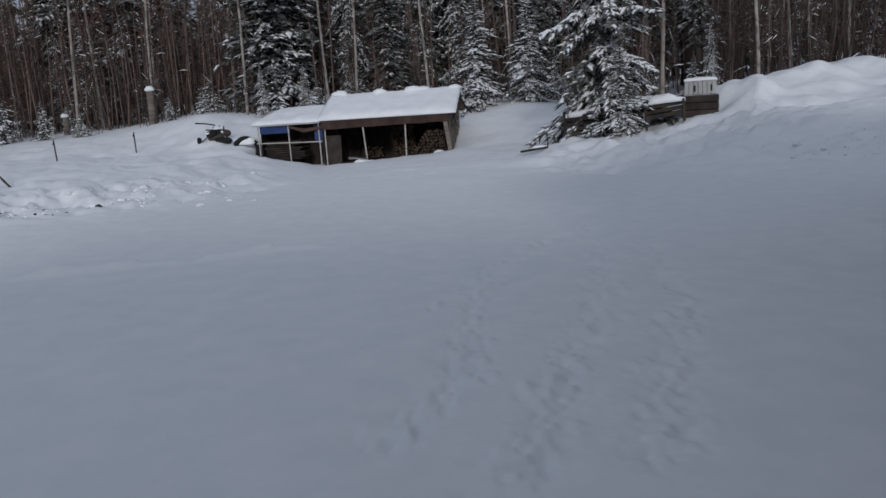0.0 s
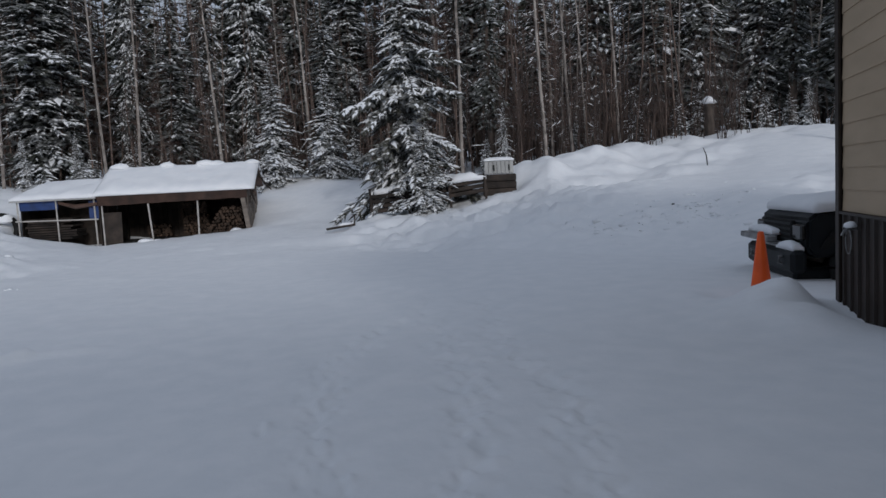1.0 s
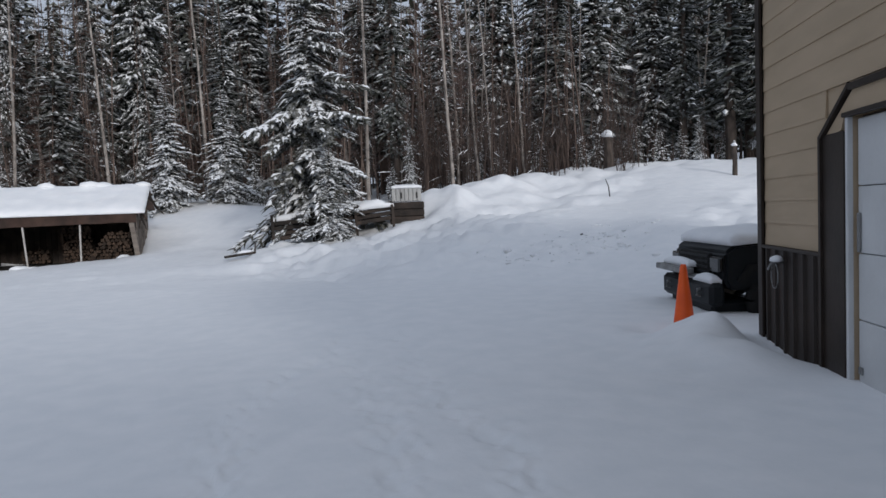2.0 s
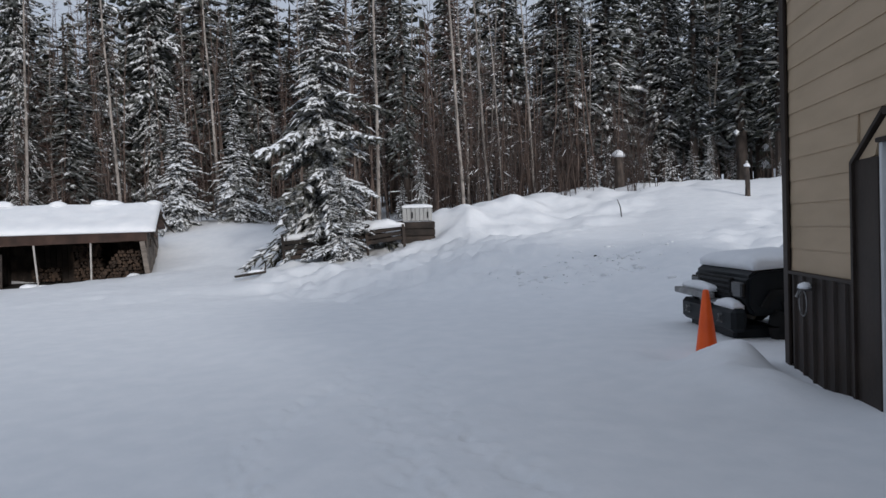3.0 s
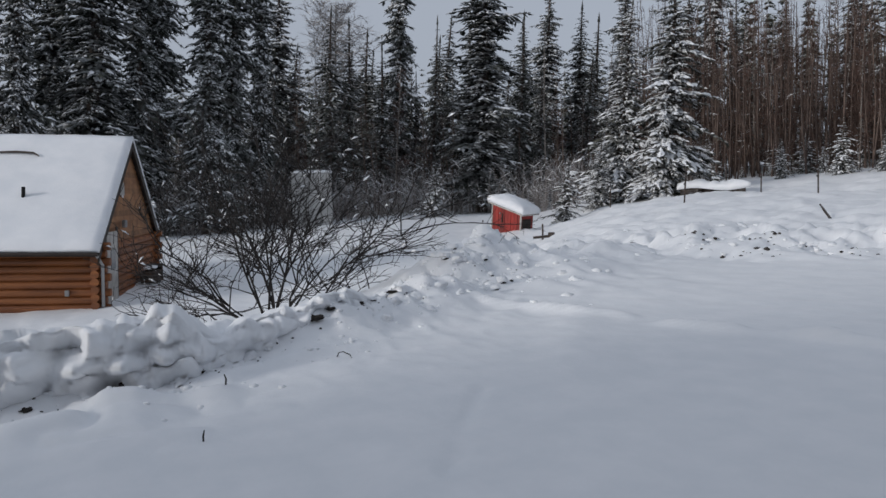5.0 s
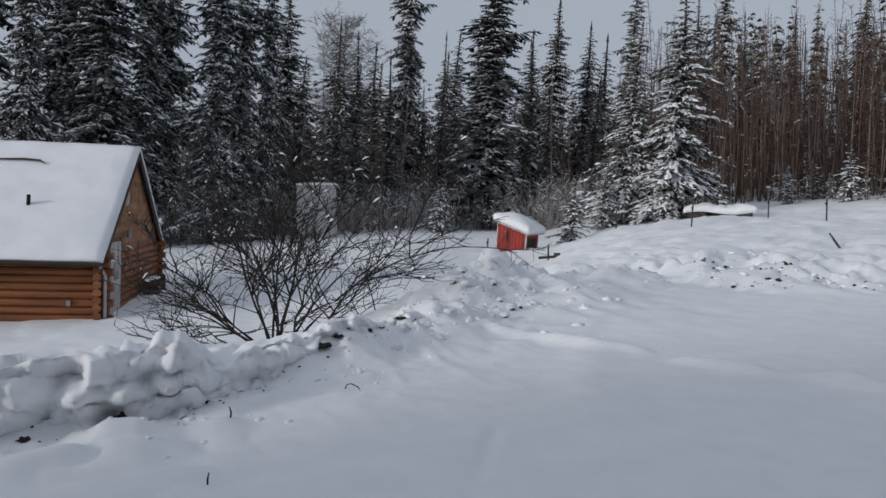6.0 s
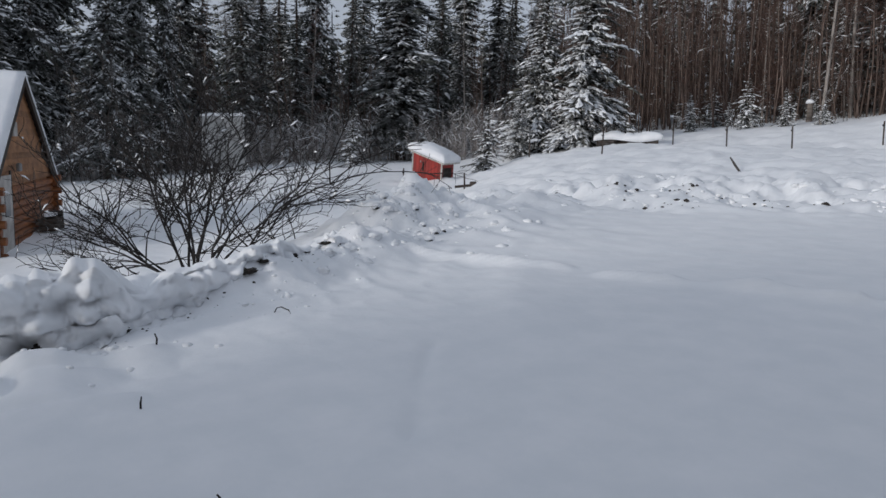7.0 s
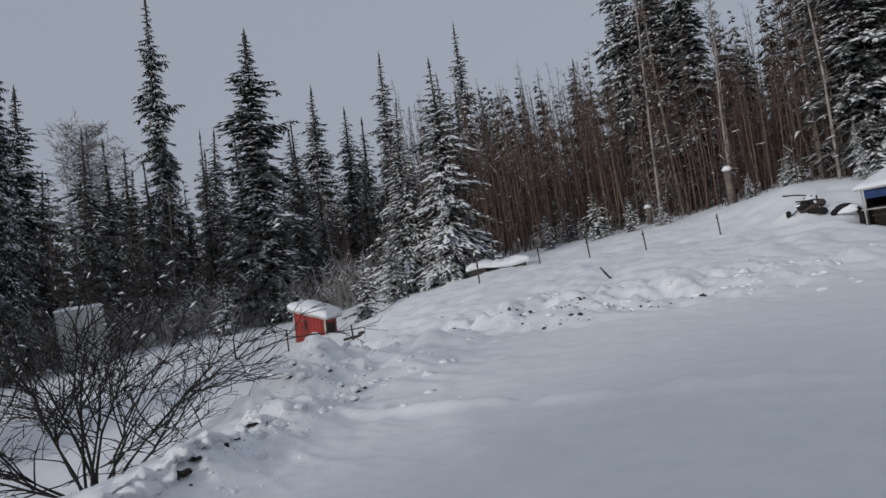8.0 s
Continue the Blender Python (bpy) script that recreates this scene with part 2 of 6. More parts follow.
# ---- ground: the cleared yard, the snow banks round it, the slope and the low meadow ----
# per bearing (degrees, to the left of north): end of the flat yard, then distance and height three times
RISE = [
    (-180, 30, 40, 0.3, 60, 0.5, 90, 1.0),
    (-75, 13, 22, 1.3, 36, 3.0, 80, 5.5),
    (-44, 12, 22, 1.3, 36, 3.25, 80, 5.5),
    (-34, 12.5, 22, 1.2, 34, 3.0, 80, 5.5),
    (-24, 14, 22, 1.0, 27, 2.15, 80, 5.0),
    (-14, 15, 23, 0.55, 27, 1.2, 80, 5.0),
    (-4, 16, 25, 0.35, 34, 2.3, 80, 5.0),
    (5, 16.5, 25.5, 0.12, 36, 2.1, 80, 4.7),
    (12, 17, 26.5, -0.12, 36, 2.0, 80, 4.5),
    (21, 15, 27, 0.6, 36, 2.5, 80, 4.5),
    (28, 13.5, 29, 0.75, 37, 1.7, 80, 4.5),
    (44, 13.5, 34, 0.95, 44, 1.3, 80, 3.0),
    (51, 13, 32, 0.42, 44, 0.6, 80, 2.0),
    (57, 11, 30, -0.62, 42, -0.2, 80, 0.5),
    (68, 9.5, 16, -0.85, 38, -0.1, 80, 0.0),
    (80, 8, 14.5, -1.15, 36, -0.5, 80, -0.3),
    (96, 7.5, 14.5, -1.2, 36, -0.7, 80, -0.3),
    (180, 30, 40, 0.3, 60, 0.5, 90, 1.0),
]
BERM = [(-6.3, -9.0), (-6.6, -3.0), (-6.9, 0.2), (-7.1, 2.2), (-8.4, 3.9), (-10.6, 5.2), (-12.0, 7.4)]


def hash2(ix, iy, seed):
    h = np.sin(ix * 127.1 + iy * 311.7 + seed * 74.7) * 43758.5453
    return h - np.floor(h)


def vnoise(x, y, seed=0.0):
    """Smooth noise from -1 to 1 over arrays."""
    ix, iy = np.floor(x), np.floor(y)
    fx, fy = x - ix, y - iy
    fx, fy = fx * fx * fx * (fx * (fx * 6 - 15) + 10), fy * fy * fy * (fy * (fy * 6 - 15) + 10)
    a, b = hash2(ix, iy, seed), hash2(ix + 1, iy, seed)
    c, d = hash2(ix, iy + 1, seed), hash2(ix + 1, iy + 1, seed)
    return 2 * (a + (b - a) * fx + (c - a) * fy + (a - b - c + d) * fx * fy) - 1


def line_gap(x, y, line):
    best = np.full(np.shape(x), 1e9)
    for (x0, y0), (x1, y1) in zip(line, line[1:]):
        dx, dy = x1 - x0, y1 - y0
        k = np.clip(((x - x0) * dx + (y - y0) * dy) / (dx * dx + dy * dy), 0, 1)
        best = np.minimum(best, np.hypot(x - x0 - k * dx, y - y0 - k * dy))
    return best


def ease(a):
    a = np.clip(a, 0, 1)
    return a * a * (3 - 2 * a)


def bump_at(x, y, cx, cy, rx, ry, h):
    return h * np.exp(-((x - cx) / rx) ** 2 - ((y - cy) / ry) ** 2)


TRAILS = [
    [(0.15, 1.1), (0.45, 2.06), (0.5, 3.5), (0.72, 5.0), (1.3, 6.24), (1.84, 6.7), (2.7, 9.3)],
    [(0.66, 0.7), (1.2, 2.4), (1.45, 3.2), (1.65, 4.4), (1.85, 5.5), (2.1, 7.6)],
    [(1.34, 0.9), (1.94, 2.8), (2.18, 3.5), (2.2, 4.3), (2.3, 5.1), (2.9, 7.7)],
]
FOOT = []
rnd_f = random.Random(5)
for trail in TRAILS:
    for (x0, y0), (x1, y1) in zip(trail, trail[1:]):
        steps = max(2, int(math.hypot(x1 - x0, y1 - y0) / 0.15))
        for i in range(steps):
            k = (i + rnd_f.uniform(-0.3, 0.3)) / steps
            FOOT.append((x0 + (x1 - x0) * k + rnd_f.gauss(0, 0.14), y0 + (y1 - y0) * k, rnd_f.uniform(0.3, 1.4), rnd_f.uniform(0.028, 0.055), rnd_f.uniform(0.04, 0.09)))


def height(x, y):
    """Height of the snow over the plan, for arrays or single numbers."""
    x, y = np.asarray(x, float), np.asarray(y, float)
    d, az = np.hypot(x, y), np.degrees(np.arctan2(-x, y))
    d = d * (1 + 0.05 * vnoise(az / 7, d * 0 + 1.5, 3))
    col = [np.interp(az, [r[0] for r in RISE], [r[i] for r in RISE]) for i in range(1, 8)]
    d0, d1, z1, d2, z2, d3, z3 = col
    z = z1 * ease((d - d0) / (d1 - d0)) * 1.0
    z = z + (z2 - z1) * ease((d - d1) / (d2 - d1) * 0.85 + 0.0) / ease(0.85) * (d > d1)
    z = np.where(d > d2, z2 + (z3 - z2) * np.clip((d - d2) / (d3 - d2), 0, 1), z)
    # ploughed banks
    g = line_gap(x, y, BERM)
    lumps = 0.55 + 0.5 * vnoise(x * 1.1, y * 1.1, 7) + 0.5 * (0.5 - np.abs(vnoise(x * 2.4, y * 2.4, 8))) + 0.3 * (0.5 - np.abs(vnoise(x * 5.3, y * 5.3, 6)))
    crest = np.interp(y, [p[1] for p in BERM], [p[0] for p in BERM])
    wide = 0.85 - 0.38 * ease((x - crest + 0.1) / 0.3)
    z = z + (0.28 + 0.02 * ease((1.6 - y) / 1.6)) * np.exp(-(g / wide) ** 2) * lumps
    z = z + np.exp(-(g / 1.6) ** 2) * (0.06 * (0.4 - np.abs(vnoise(x * 1.9, y * 1.9, 41))) + 0.035 * (0.4 - np.abs(vnoise(x * 4.7, y * 4.7, 42))))
    z = z + bump_at(x, y, -10.2, 6.3, 2.0, 1.4, 0.3) * (0.9 + 0.4 * vnoise(x * 1.7, y * 1.7, 9) + 0.25 * vnoise(x * 4, y * 4, 2))
    z = z - bump_at(x, y, -13.0, 10.0, 1.6, 1.6, 0.25)
    z = z + bump_at(x, y, 5.42, 5.38, 0.36, 0.4, 0.29) * (1 + 0.3 * vnoise(x * 3.5, y * 3.5, 51)) + bump_at(x, y, 4.9, 4.85, 0.48, 0.5, 0.2) * (1 + 0.6 * vnoise(x * 2.9, y * 2.9, 52)) + bump_at(x, y, 5.0, 4.3, 0.4, 0.3, 0.06)
    z = z - bump_at(x, y, 5.55, 6.35, 0.3, 0.35, 0.09) - bump_at(x, y, 5.75, 4.75, 0.35, 0.9, 0.08)
    # the drift in front of the small red shed
    z = z + bump_at(x, y, -25.6, 16.3, 1.4, 1.3, 0.3)
    # rough bank at the foot of the rising ground
    rough = (1 - 0.7 * ease((az + 9) / 4) * ease((19 - az) / 4)) * ease((d - d0 + 0.5) / 2.5) * ease((d2 + 4 - d) / 8) * (1 - 0.75 * ease((az - 58) / 8) * ease((130 - az) / 10))
    z = z + bump_at(x, y, 9.2, 13.8, 1.9, 1.4, 1.0) * (0.1 * vnoise(x * 1.5, y * 1.5, 18) + 0.12 * (np.abs(vnoise(x * 2.4, y * 2.4, 19)) - 0.3))
    # trodden, uneven snow at the foot of the near bank
    z = z + bump_at(x, y, -5.3, -0.7, 0.9, 1.7, 1.0) * (0.1 * vnoise(x * 1.8, y * 1.8, 71) + 0.1 * (np.abs(vnoise(x * 3.1, y * 3.1, 72)) - 0.35))
    # a smooth ramp goes up the slope behind the garage, with a bank along its far side
    ramp = line_gap(x, y, [(8.6, 12.6), (11.6, 15.6), (16.0, 19.0), (24.0, 24.0)])
    rough = rough * (1 - 0.85 * np.exp(-(ramp / 2.2) ** 4))
    shoulder = line_gap(x, y, [(5.6, 14.6), (8.0, 16.2), (11.0, 18.2), (19.0, 24.6)])
    z = z + 0.15 * np.exp(-(shoulder / 1.0) ** 2) * (0.8 + 0.35 * vnoise(x * 0.9, y * 0.9, 17))
    z = z + rough * (0.16 * (1 - 0.6 * ease((az - 20) / 10)) * vnoise(x * 0.55, y * 0.55, 11) + 0.09 * vnoise(x * 1.3, y * 1.3, 12) + 0.05 * vnoise(x * 3.1, y * 3.1, 13))
    left = ease((az - 15) / 10) * ease((75 - az) / 10)
    z = z + left * np.exp(-((d - d0 - 3.2) / 2.4) ** 2) * (0.16 + 0.16 * vnoise(x * 0.9, y * 0.9, 21) + 0.12 * (0.45 - np.abs(vnoise(x * 1.7, y * 1.7, 22))) + 0.12 * (0.45 - np.abs(vnoise(x * 4.0, y * 4.0, 25))))
    chunk = ease((vnoise(x * 1.5, y * 1.5, 26) - 0.05) / 0.22) * 0.09 + ease((vnoise(x * 3.2, y * 3.2, 27) - 0.15) / 0.2) * 0.08 - ease((vnoise(x * 2.3, y * 2.3, 28) - 0.4) / 0.2) * 0.16
    z = z + left * np.exp(-((d - d0 - 3.6) / 2.9) ** 2) * chunk * 0.75
    z = z + ease((-az - 6) / 6) * ease((48 + az) / 10) * np.exp(-((d - 20.0) / 4.0) ** 2) * chunk * 0.8 * (1 - np.exp(-(ramp / 2.2) ** 4))
    right = ease((-az - 8) / 8) * ease((60 + az) / 10)
    z = z + right * (1 - 0.6 * np.exp(-(ramp / 2.5) ** 4)) * np.exp(-((d - d2) / 3.0) ** 2) * (0.12 + 0.3 * vnoise(x * 0.6, y * 0.6, 23) + 0.12 * vnoise(x * 1.6, y * 1.6, 24))
    z = z + rough * (0.035 * (0.4 - np.abs(vnoise(x * 5.1, y * 5.1, 14))) + 0.025 * vnoise(x * 8.3, y * 8.3, 15) * ease((vnoise(x * 0.5, y * 0.5, 16) + 0.2) / 0.6))
    # drifts and old scraped ridges of the yard
    flat = 1 - ease((d - d0 + 1.0) / 3)
    z = z + flat * (0.025 * vnoise(x * 0.5, y * 0.5, 31) + 0.010 * vnoise(x * 1.6, y * 1.6, 32) + 0.004 * vnoise(x * 5, y * 5, 33))
    r1 = line_gap(x, y, [(-7.8, 4.1), (-6.0, 5.0), (-5.1, 5.15), (-4.1, 5.6), (-3.2, 5.9), (-1.2, 6.7)])
    z = z + 0.10 * np.exp(-(r1 / 0.1) ** 2) * (0.3 + 0.4 * vnoise(x * 2.6, y * 2.6, 34) + 0.7 * ease((vnoise(x * 1.3 + 4, y * 1.3, 35) + 0.1) / 0.3))
    r2 = line_gap(x, y, [(-4.6, 3.3), (-5.6, 3.9), (-6.4, 4.9)])
    z = z + 0.04 * np.exp(-(r2 / 0.3) ** 2) - 0.055 * np.exp(-((line_gap(x, y, [(-3.2, 1.45), (-3.8, 1.85), (-4.4, 2.3)])) / 0.07) ** 2) * (0.7 + 0.6 * vnoise(x * 4, y * 4, 36))
    # the floor of the wood shed is kept clear
    keep = ease((x + 9.0) / 0.5) * ease((-0.25 - x) / 0.4) * ease((y - 27.0) / 0.5) * ease((32.0 - y) / 1.0)
    z = z + keep * (np.minimum(z, -0.1) - z)
    if np.ndim(x):
        near = (d < 14) & (d > 0.4)
        xs, ys, dz = x[near], y[near], np.zeros(int(near.sum()))
        for fx, fy, s, fw, fl in FOOT:
            q = ((xs - fx) / fw) ** 2 + ((ys - fy) / fl) ** 2
            dz += s * (-0.02 * np.exp(-q) + 0.02 * np.exp(-((xs - fx - fw) / fw) ** 2 - ((ys - fy - fl * 1.3) / fl) ** 2))
        for k, trail in enumerate(TRAILS):
            g = line_gap(xs + 0.06 * vnoise(xs * 3, ys * 3, 70 + k), ys, trail)
            m = np.exp(-(g / 0.15) ** 2)
            dz += m * (-0.010 + 0.014 * vnoise(xs * 8, ys * 5.5, 61 + k) + 0.014 * vnoise(xs * 19, ys * 13, 64 + k))
        z[near] += dz
    return z


def ground_at(x, y):
    return float(height(np.array([x]), np.array([y]))[0])


def build_ground():
    angles = np.concatenate([np.arange(-66, 106, 0.3), np.arange(106, 294, 4.0)])
    radii = np.concatenate([[0.25], 0.5 * 1.0098 ** np.arange(0, 450), 41.5 * 1.03 ** np.arange(0, 20), [90, 130, 200, 350, 700, 1500, 4000]])
    aa, rr = np.meshgrid(np.radians(angles), radii)
    xx, yy = -np.sin(aa) * rr, np.cos(aa) * rr
    zz = height(xx.ravel(), yy.ravel())
    n = len(angles)
    verts = np.column_stack([xx.ravel(), yy.ravel(), zz])
    centre = len(verts)
    verts = np.vstack([verts, [[0, 0, float(zz[:n].mean())]]])
    i, j = np.meshgrid(np.arange(n), np.arange(len(radii) - 1))
    i2 = (i + 1) % n
    quads = np.stack([j * n + i, (j + 1) * n + i, (j + 1) * n + i2, j * n + i2], -1).reshape(-1, 4)[:, ::-1]
    faces = quads.tolist() + [[centre, (k + 1) % n, k] for k in range(n)]
    ob = part_mesh("ground", mesh_from(verts.tolist(), faces, "ground"), SNOW, smooth=True)
    return tagged(ob, "untouched grey-white snow over yard, banks and slopes", "snow", kind="structure")


build_ground()


def rough_clod(name, seed, soil, level=3):
    """A frozen lump thrown up by the plough, with dark soil and painted-in shade under it where it broke off."""
    r = random.Random(seed)
    c = thing(name, pose(0, 0, -500), "rough clod of ploughed snow on the bank", "snow clod", "ploughed snow clods")
    bm = bmesh.new()
    bmesh.ops.create_icosphere(bm, subdivisions=level, radius=1.0)
    for v in bm.verts:
        p = v.co.copy()
        k = 0.82 + 0.35 * noise.noise(p * 1.2 + Vector((seed * 3, 0, 0))) + 0.55 * abs(noise.noise(p * 2.1 + Vector((0, seed, 0)))) + 0.3 * abs(noise.noise(p * 4.6 + Vector((0, 0, seed)))) + 0.06 * noise.noise(p * 11)
        v.co = Vector((p.x * k * 1.1, p.y * k * 0.9, p.z * k * 0.7))
    part("snow", bm, SNOW_CAP, c, smooth=True)
    if soil:
        bm = bmesh.new()
        bmesh.ops.create_icosphere(bm, subdivisions=3, radius=0.42)
        for v in bm.verts:
            k = 1 + 0.7 * noise.noise(v.co * 4.0 + Vector((seed, 4, 0))) + 0.5 * noise.noise(v.co * 9.0 + Vector((seed, 4, 0)))
            v.co = Vector((v.co.x * k * 1.1, v.co.y * k * 1.5, v.co.z * k * 0.6)) + Vector((0.1, 0, 0.05))
        part("soil", bm, SOIL, c, "dark frozen soil that also darkens the undercut")
    return c


def scatter_clods():
    r = random.Random(12)
    kinds = [rough_clod("snow_clod", s, False) for s in (1, 2, 3, 4, 5)]
    kinds += [rough_clod("snow_clod", s, False, 4) for s in (1, 2, 3, 4, 5)]
    spots = []
    for (x0, y0), (x1, y1) in zip(BERM[1:], BERM[2:]):
        for i in range(int(math.hypot(x1 - x0, y1 - y0) * 5)):
            k = r.random()
            spots.append((x0 + (x1 - x0) * k + r.gauss(0.32, 0.2), y0 + (y1 - y0) * k + r.gauss(0, 0.25), min(0.11, 0.03 + r.expovariate(30))))
    for i in range(18):
        spots.append((r.gauss(-9.9, 0.9), r.gauss(5.5, 0.7), r.uniform(0.05, 0.12)))
    for i in range(50):
        az, d = r.uniform(17, 58), r.uniform(14.5, 20)
        spots.append((-math.sin(radians(az)) * d, math.cos(radians(az)) * d, r.uniform(0.05, 0.13)))
    for i in range(16):
        spots.append((r.gauss(9.2, 0.9), r.gauss(13.8, 0.8), r.uniform(0.06, 0.16)))
    for i, (x, y, size) in enumerate(spots):
        # the broken side looks to the yard
        turn = math.degrees(math.atan2(-y, -x)) + r.uniform(-40, 40)
        m = pose(x, y, ground_at(x, y) - size * 0.4, r.uniform(-10, 10), r.uniform(-10, 10), turn)
        ob = copy_thing(kinds[i % 5 + (5 if size > 0.15 and x > -8 else 0)], m)
        ob.matrix_basis = m @ Matrix.Diagonal((size, size * r.uniform(0.8, 1.4), size * r.uniform(0.7, 1.1), 1))
    soil = rough_clod("soil_clod", 7, True)
    for o in list(soil.children):
        if o.name.startswith("snow"):
            bpy.data.objects.remove(o)
    tagged(soil, "dark soil clod, also standing for shade under the bank", "soil clod", "dark soil clods")
    # dark soil that also puts shade into gaps under bank and clods
    dark = [(-6.0, 0.06, 0.12), (-6.04, 0.26, 0.09), (-6.04, 0.53, 0.12), (-6.55, 1.05, 0.07), (-6.72, 1.75, 0.11), (-6.86, 1.95, 0.07), (-7.2, 2.35, 0.08), (-7.3, 2.55, 0.05), (-7.75, 2.95, 0.07), (-5.85, -0.6, 0.06), (-6.1, -0.35, 0.04), (-6.15, -0.95, 0.05), (-9.6, 4.55, 0.07), (-9.75, 5.3, 0.06), (-8.7, 5.0, 0.07), (-8.2, 4.6, 0.05), (-9.2, 5.1, 0.05), (-10.2, 5.0, 0.06)]
    for x, y, size in dark:
        m = pose(x, y, ground_at(x, y) + size * 0.1, 0, 0, math.degrees(math.atan2(-y, -x)))
        ob = copy_thing(soil, m)
        ob.matrix_basis = m @ Matrix.Diagonal((size, size * r.uniform(1.0, 1.6), size * r.uniform(0.8, 1.2), 1))
        if y > 4:
            # the snow clod that hangs over it
            k = 1 + size * 0.5 / math.hypot(x, y)
            m = pose(x * k, y * k, ground_at(x, y) + size * 0.6, r.uniform(-10, 10), 12, math.degrees(math.atan2(-y, -x)))
            ob = copy_thing(kinds[int(size * 1000) % 5], m)
            ob.matrix_basis = m @ Matrix.Diagonal((size * 1.1, size * r.uniform(1.1, 1.5), size * 0.9, 1))
    kinds.append(soil)
    for p in kinds:
        for o in (*p.children, p):
            bpy.data.objects.remove(o)


scatter_clods()


def build_crust():
    """The broken crust along the near bank: lumps that overhang hollows at their foot."""
    line = [(-6.15, -3.6), (-6.2, -1.6), (-6.25, 0.0), (-6.3, 0.65), (-6.62, 1.15), (-6.95, 1.75), (-7.45, 2.5), (-8.1, 3.2), (-8.9, 3.9)]
    tall = [(-3.6, 0.85), (-1.2, 0.9), (-0.2, 1.0), (0.5, 1.05), (0.72, 0.55), (0.85, 0.45), (1.1, 0.66), (1.45, 0.5), (1.62, 0.45), (1.8, 0.7), (2.3, 0.72), (2.6, 0.45), (3.0, 0.42), (3.9, 0.2)]
    # from the back of the bank over its top, down the face and in under it
    prof = [(-1.15, -0.12), (-0.8, 0.12), (-0.4, 0.33), (-0.05, 0.43), (0.18, 0.42), (0.3, 0.33), (0.33, 0.22), (0.3, 0.12), (0.24, 0.04), (0.24, -0.14)]
    pts = []
    for (x0, y0), (x1, y1) in zip(line, line[1:]):
        n = max(2, int(math.hypot(x1 - x0, y1 - y0) / 0.03))
        pts += [(x0 + (x1 - x0) * i / n, y0 + (y1 - y0) * i / n) for i in range(n)]
    across = []
    for (u0, z0), (u1, z1) in zip(prof, prof[1:]):
        n = max(2, int(math.hypot(u1 - u0, z1 - z0) / 0.035))
        across += [(u0 + (u1 - u0) * i / n, z0 + (z1 - z0) * i / n) for i in range(n)]
    across.append(prof[-1])
    k = len(across)
    verts = []
    for x, y in pts:
        h = float(np.interp(y, [t[0] for t in tall], [t[1] for t in tall]))
        g = ground_at(x, y)
        for u, z in across:
            p = Vector((x + 0.22 * noise.noise(Vector((y * 1.7, 3, 0))) + u * (0.55 + 0.45 * h) * 0.93, y - u * 0.3 * h, z * h))
            q = Vector((p.x, p.y, p.z + 3))
            grow = 0.0 if u < -0.9 else 0.28 * min(1.0, (u + 0.9) / 0.5) if u < -0.02 else min(1.0, 0.28 + (u + 0.02) * 3.2)
            bulge = 0.36 * (abs(noise.noise(q * 2.5)) - 0.2) + 0.3 * (abs(noise.noise(q * 5.2 + Vector((4, 0, 0)))) - 0.15) + 0.12 * abs(noise.noise(q * 11.0)) + 0.14 * noise.noise(q * 1.3)
            pit = max(0.0, noise.noise(q * 3.4 + Vector((0, 7, 0))) - 0.1) * 0.55
            push = (bulge - pit * (1 if u > 0.1 else 0.25)) * grow * (0.4 + 0.6 * h)
            n = Vector((0.25 if u < 0.1 else 1.0, -0.1, 1.0 if u < 0.1 else 0.45 if u < 0.3 else 0.1)).normalized()
            p = p + n * push
            verts.append((p.x, p.y, g * 0.35 + p.z))
    faces = [(j * k + i, (j + 1) * k + i, (j + 1) * k + i + 1, j * k + i + 1) for j in range(len(pts) - 1) for i in range(k - 1)]
    ob = part_mesh("snow_bank", mesh_from(verts, faces, "snow_bank"), SNOW, smooth=True)
    tagged(ob, "lumpy overhanging bank of ploughed snow along the yard", "snow bank", kind="structure")


build_crust()


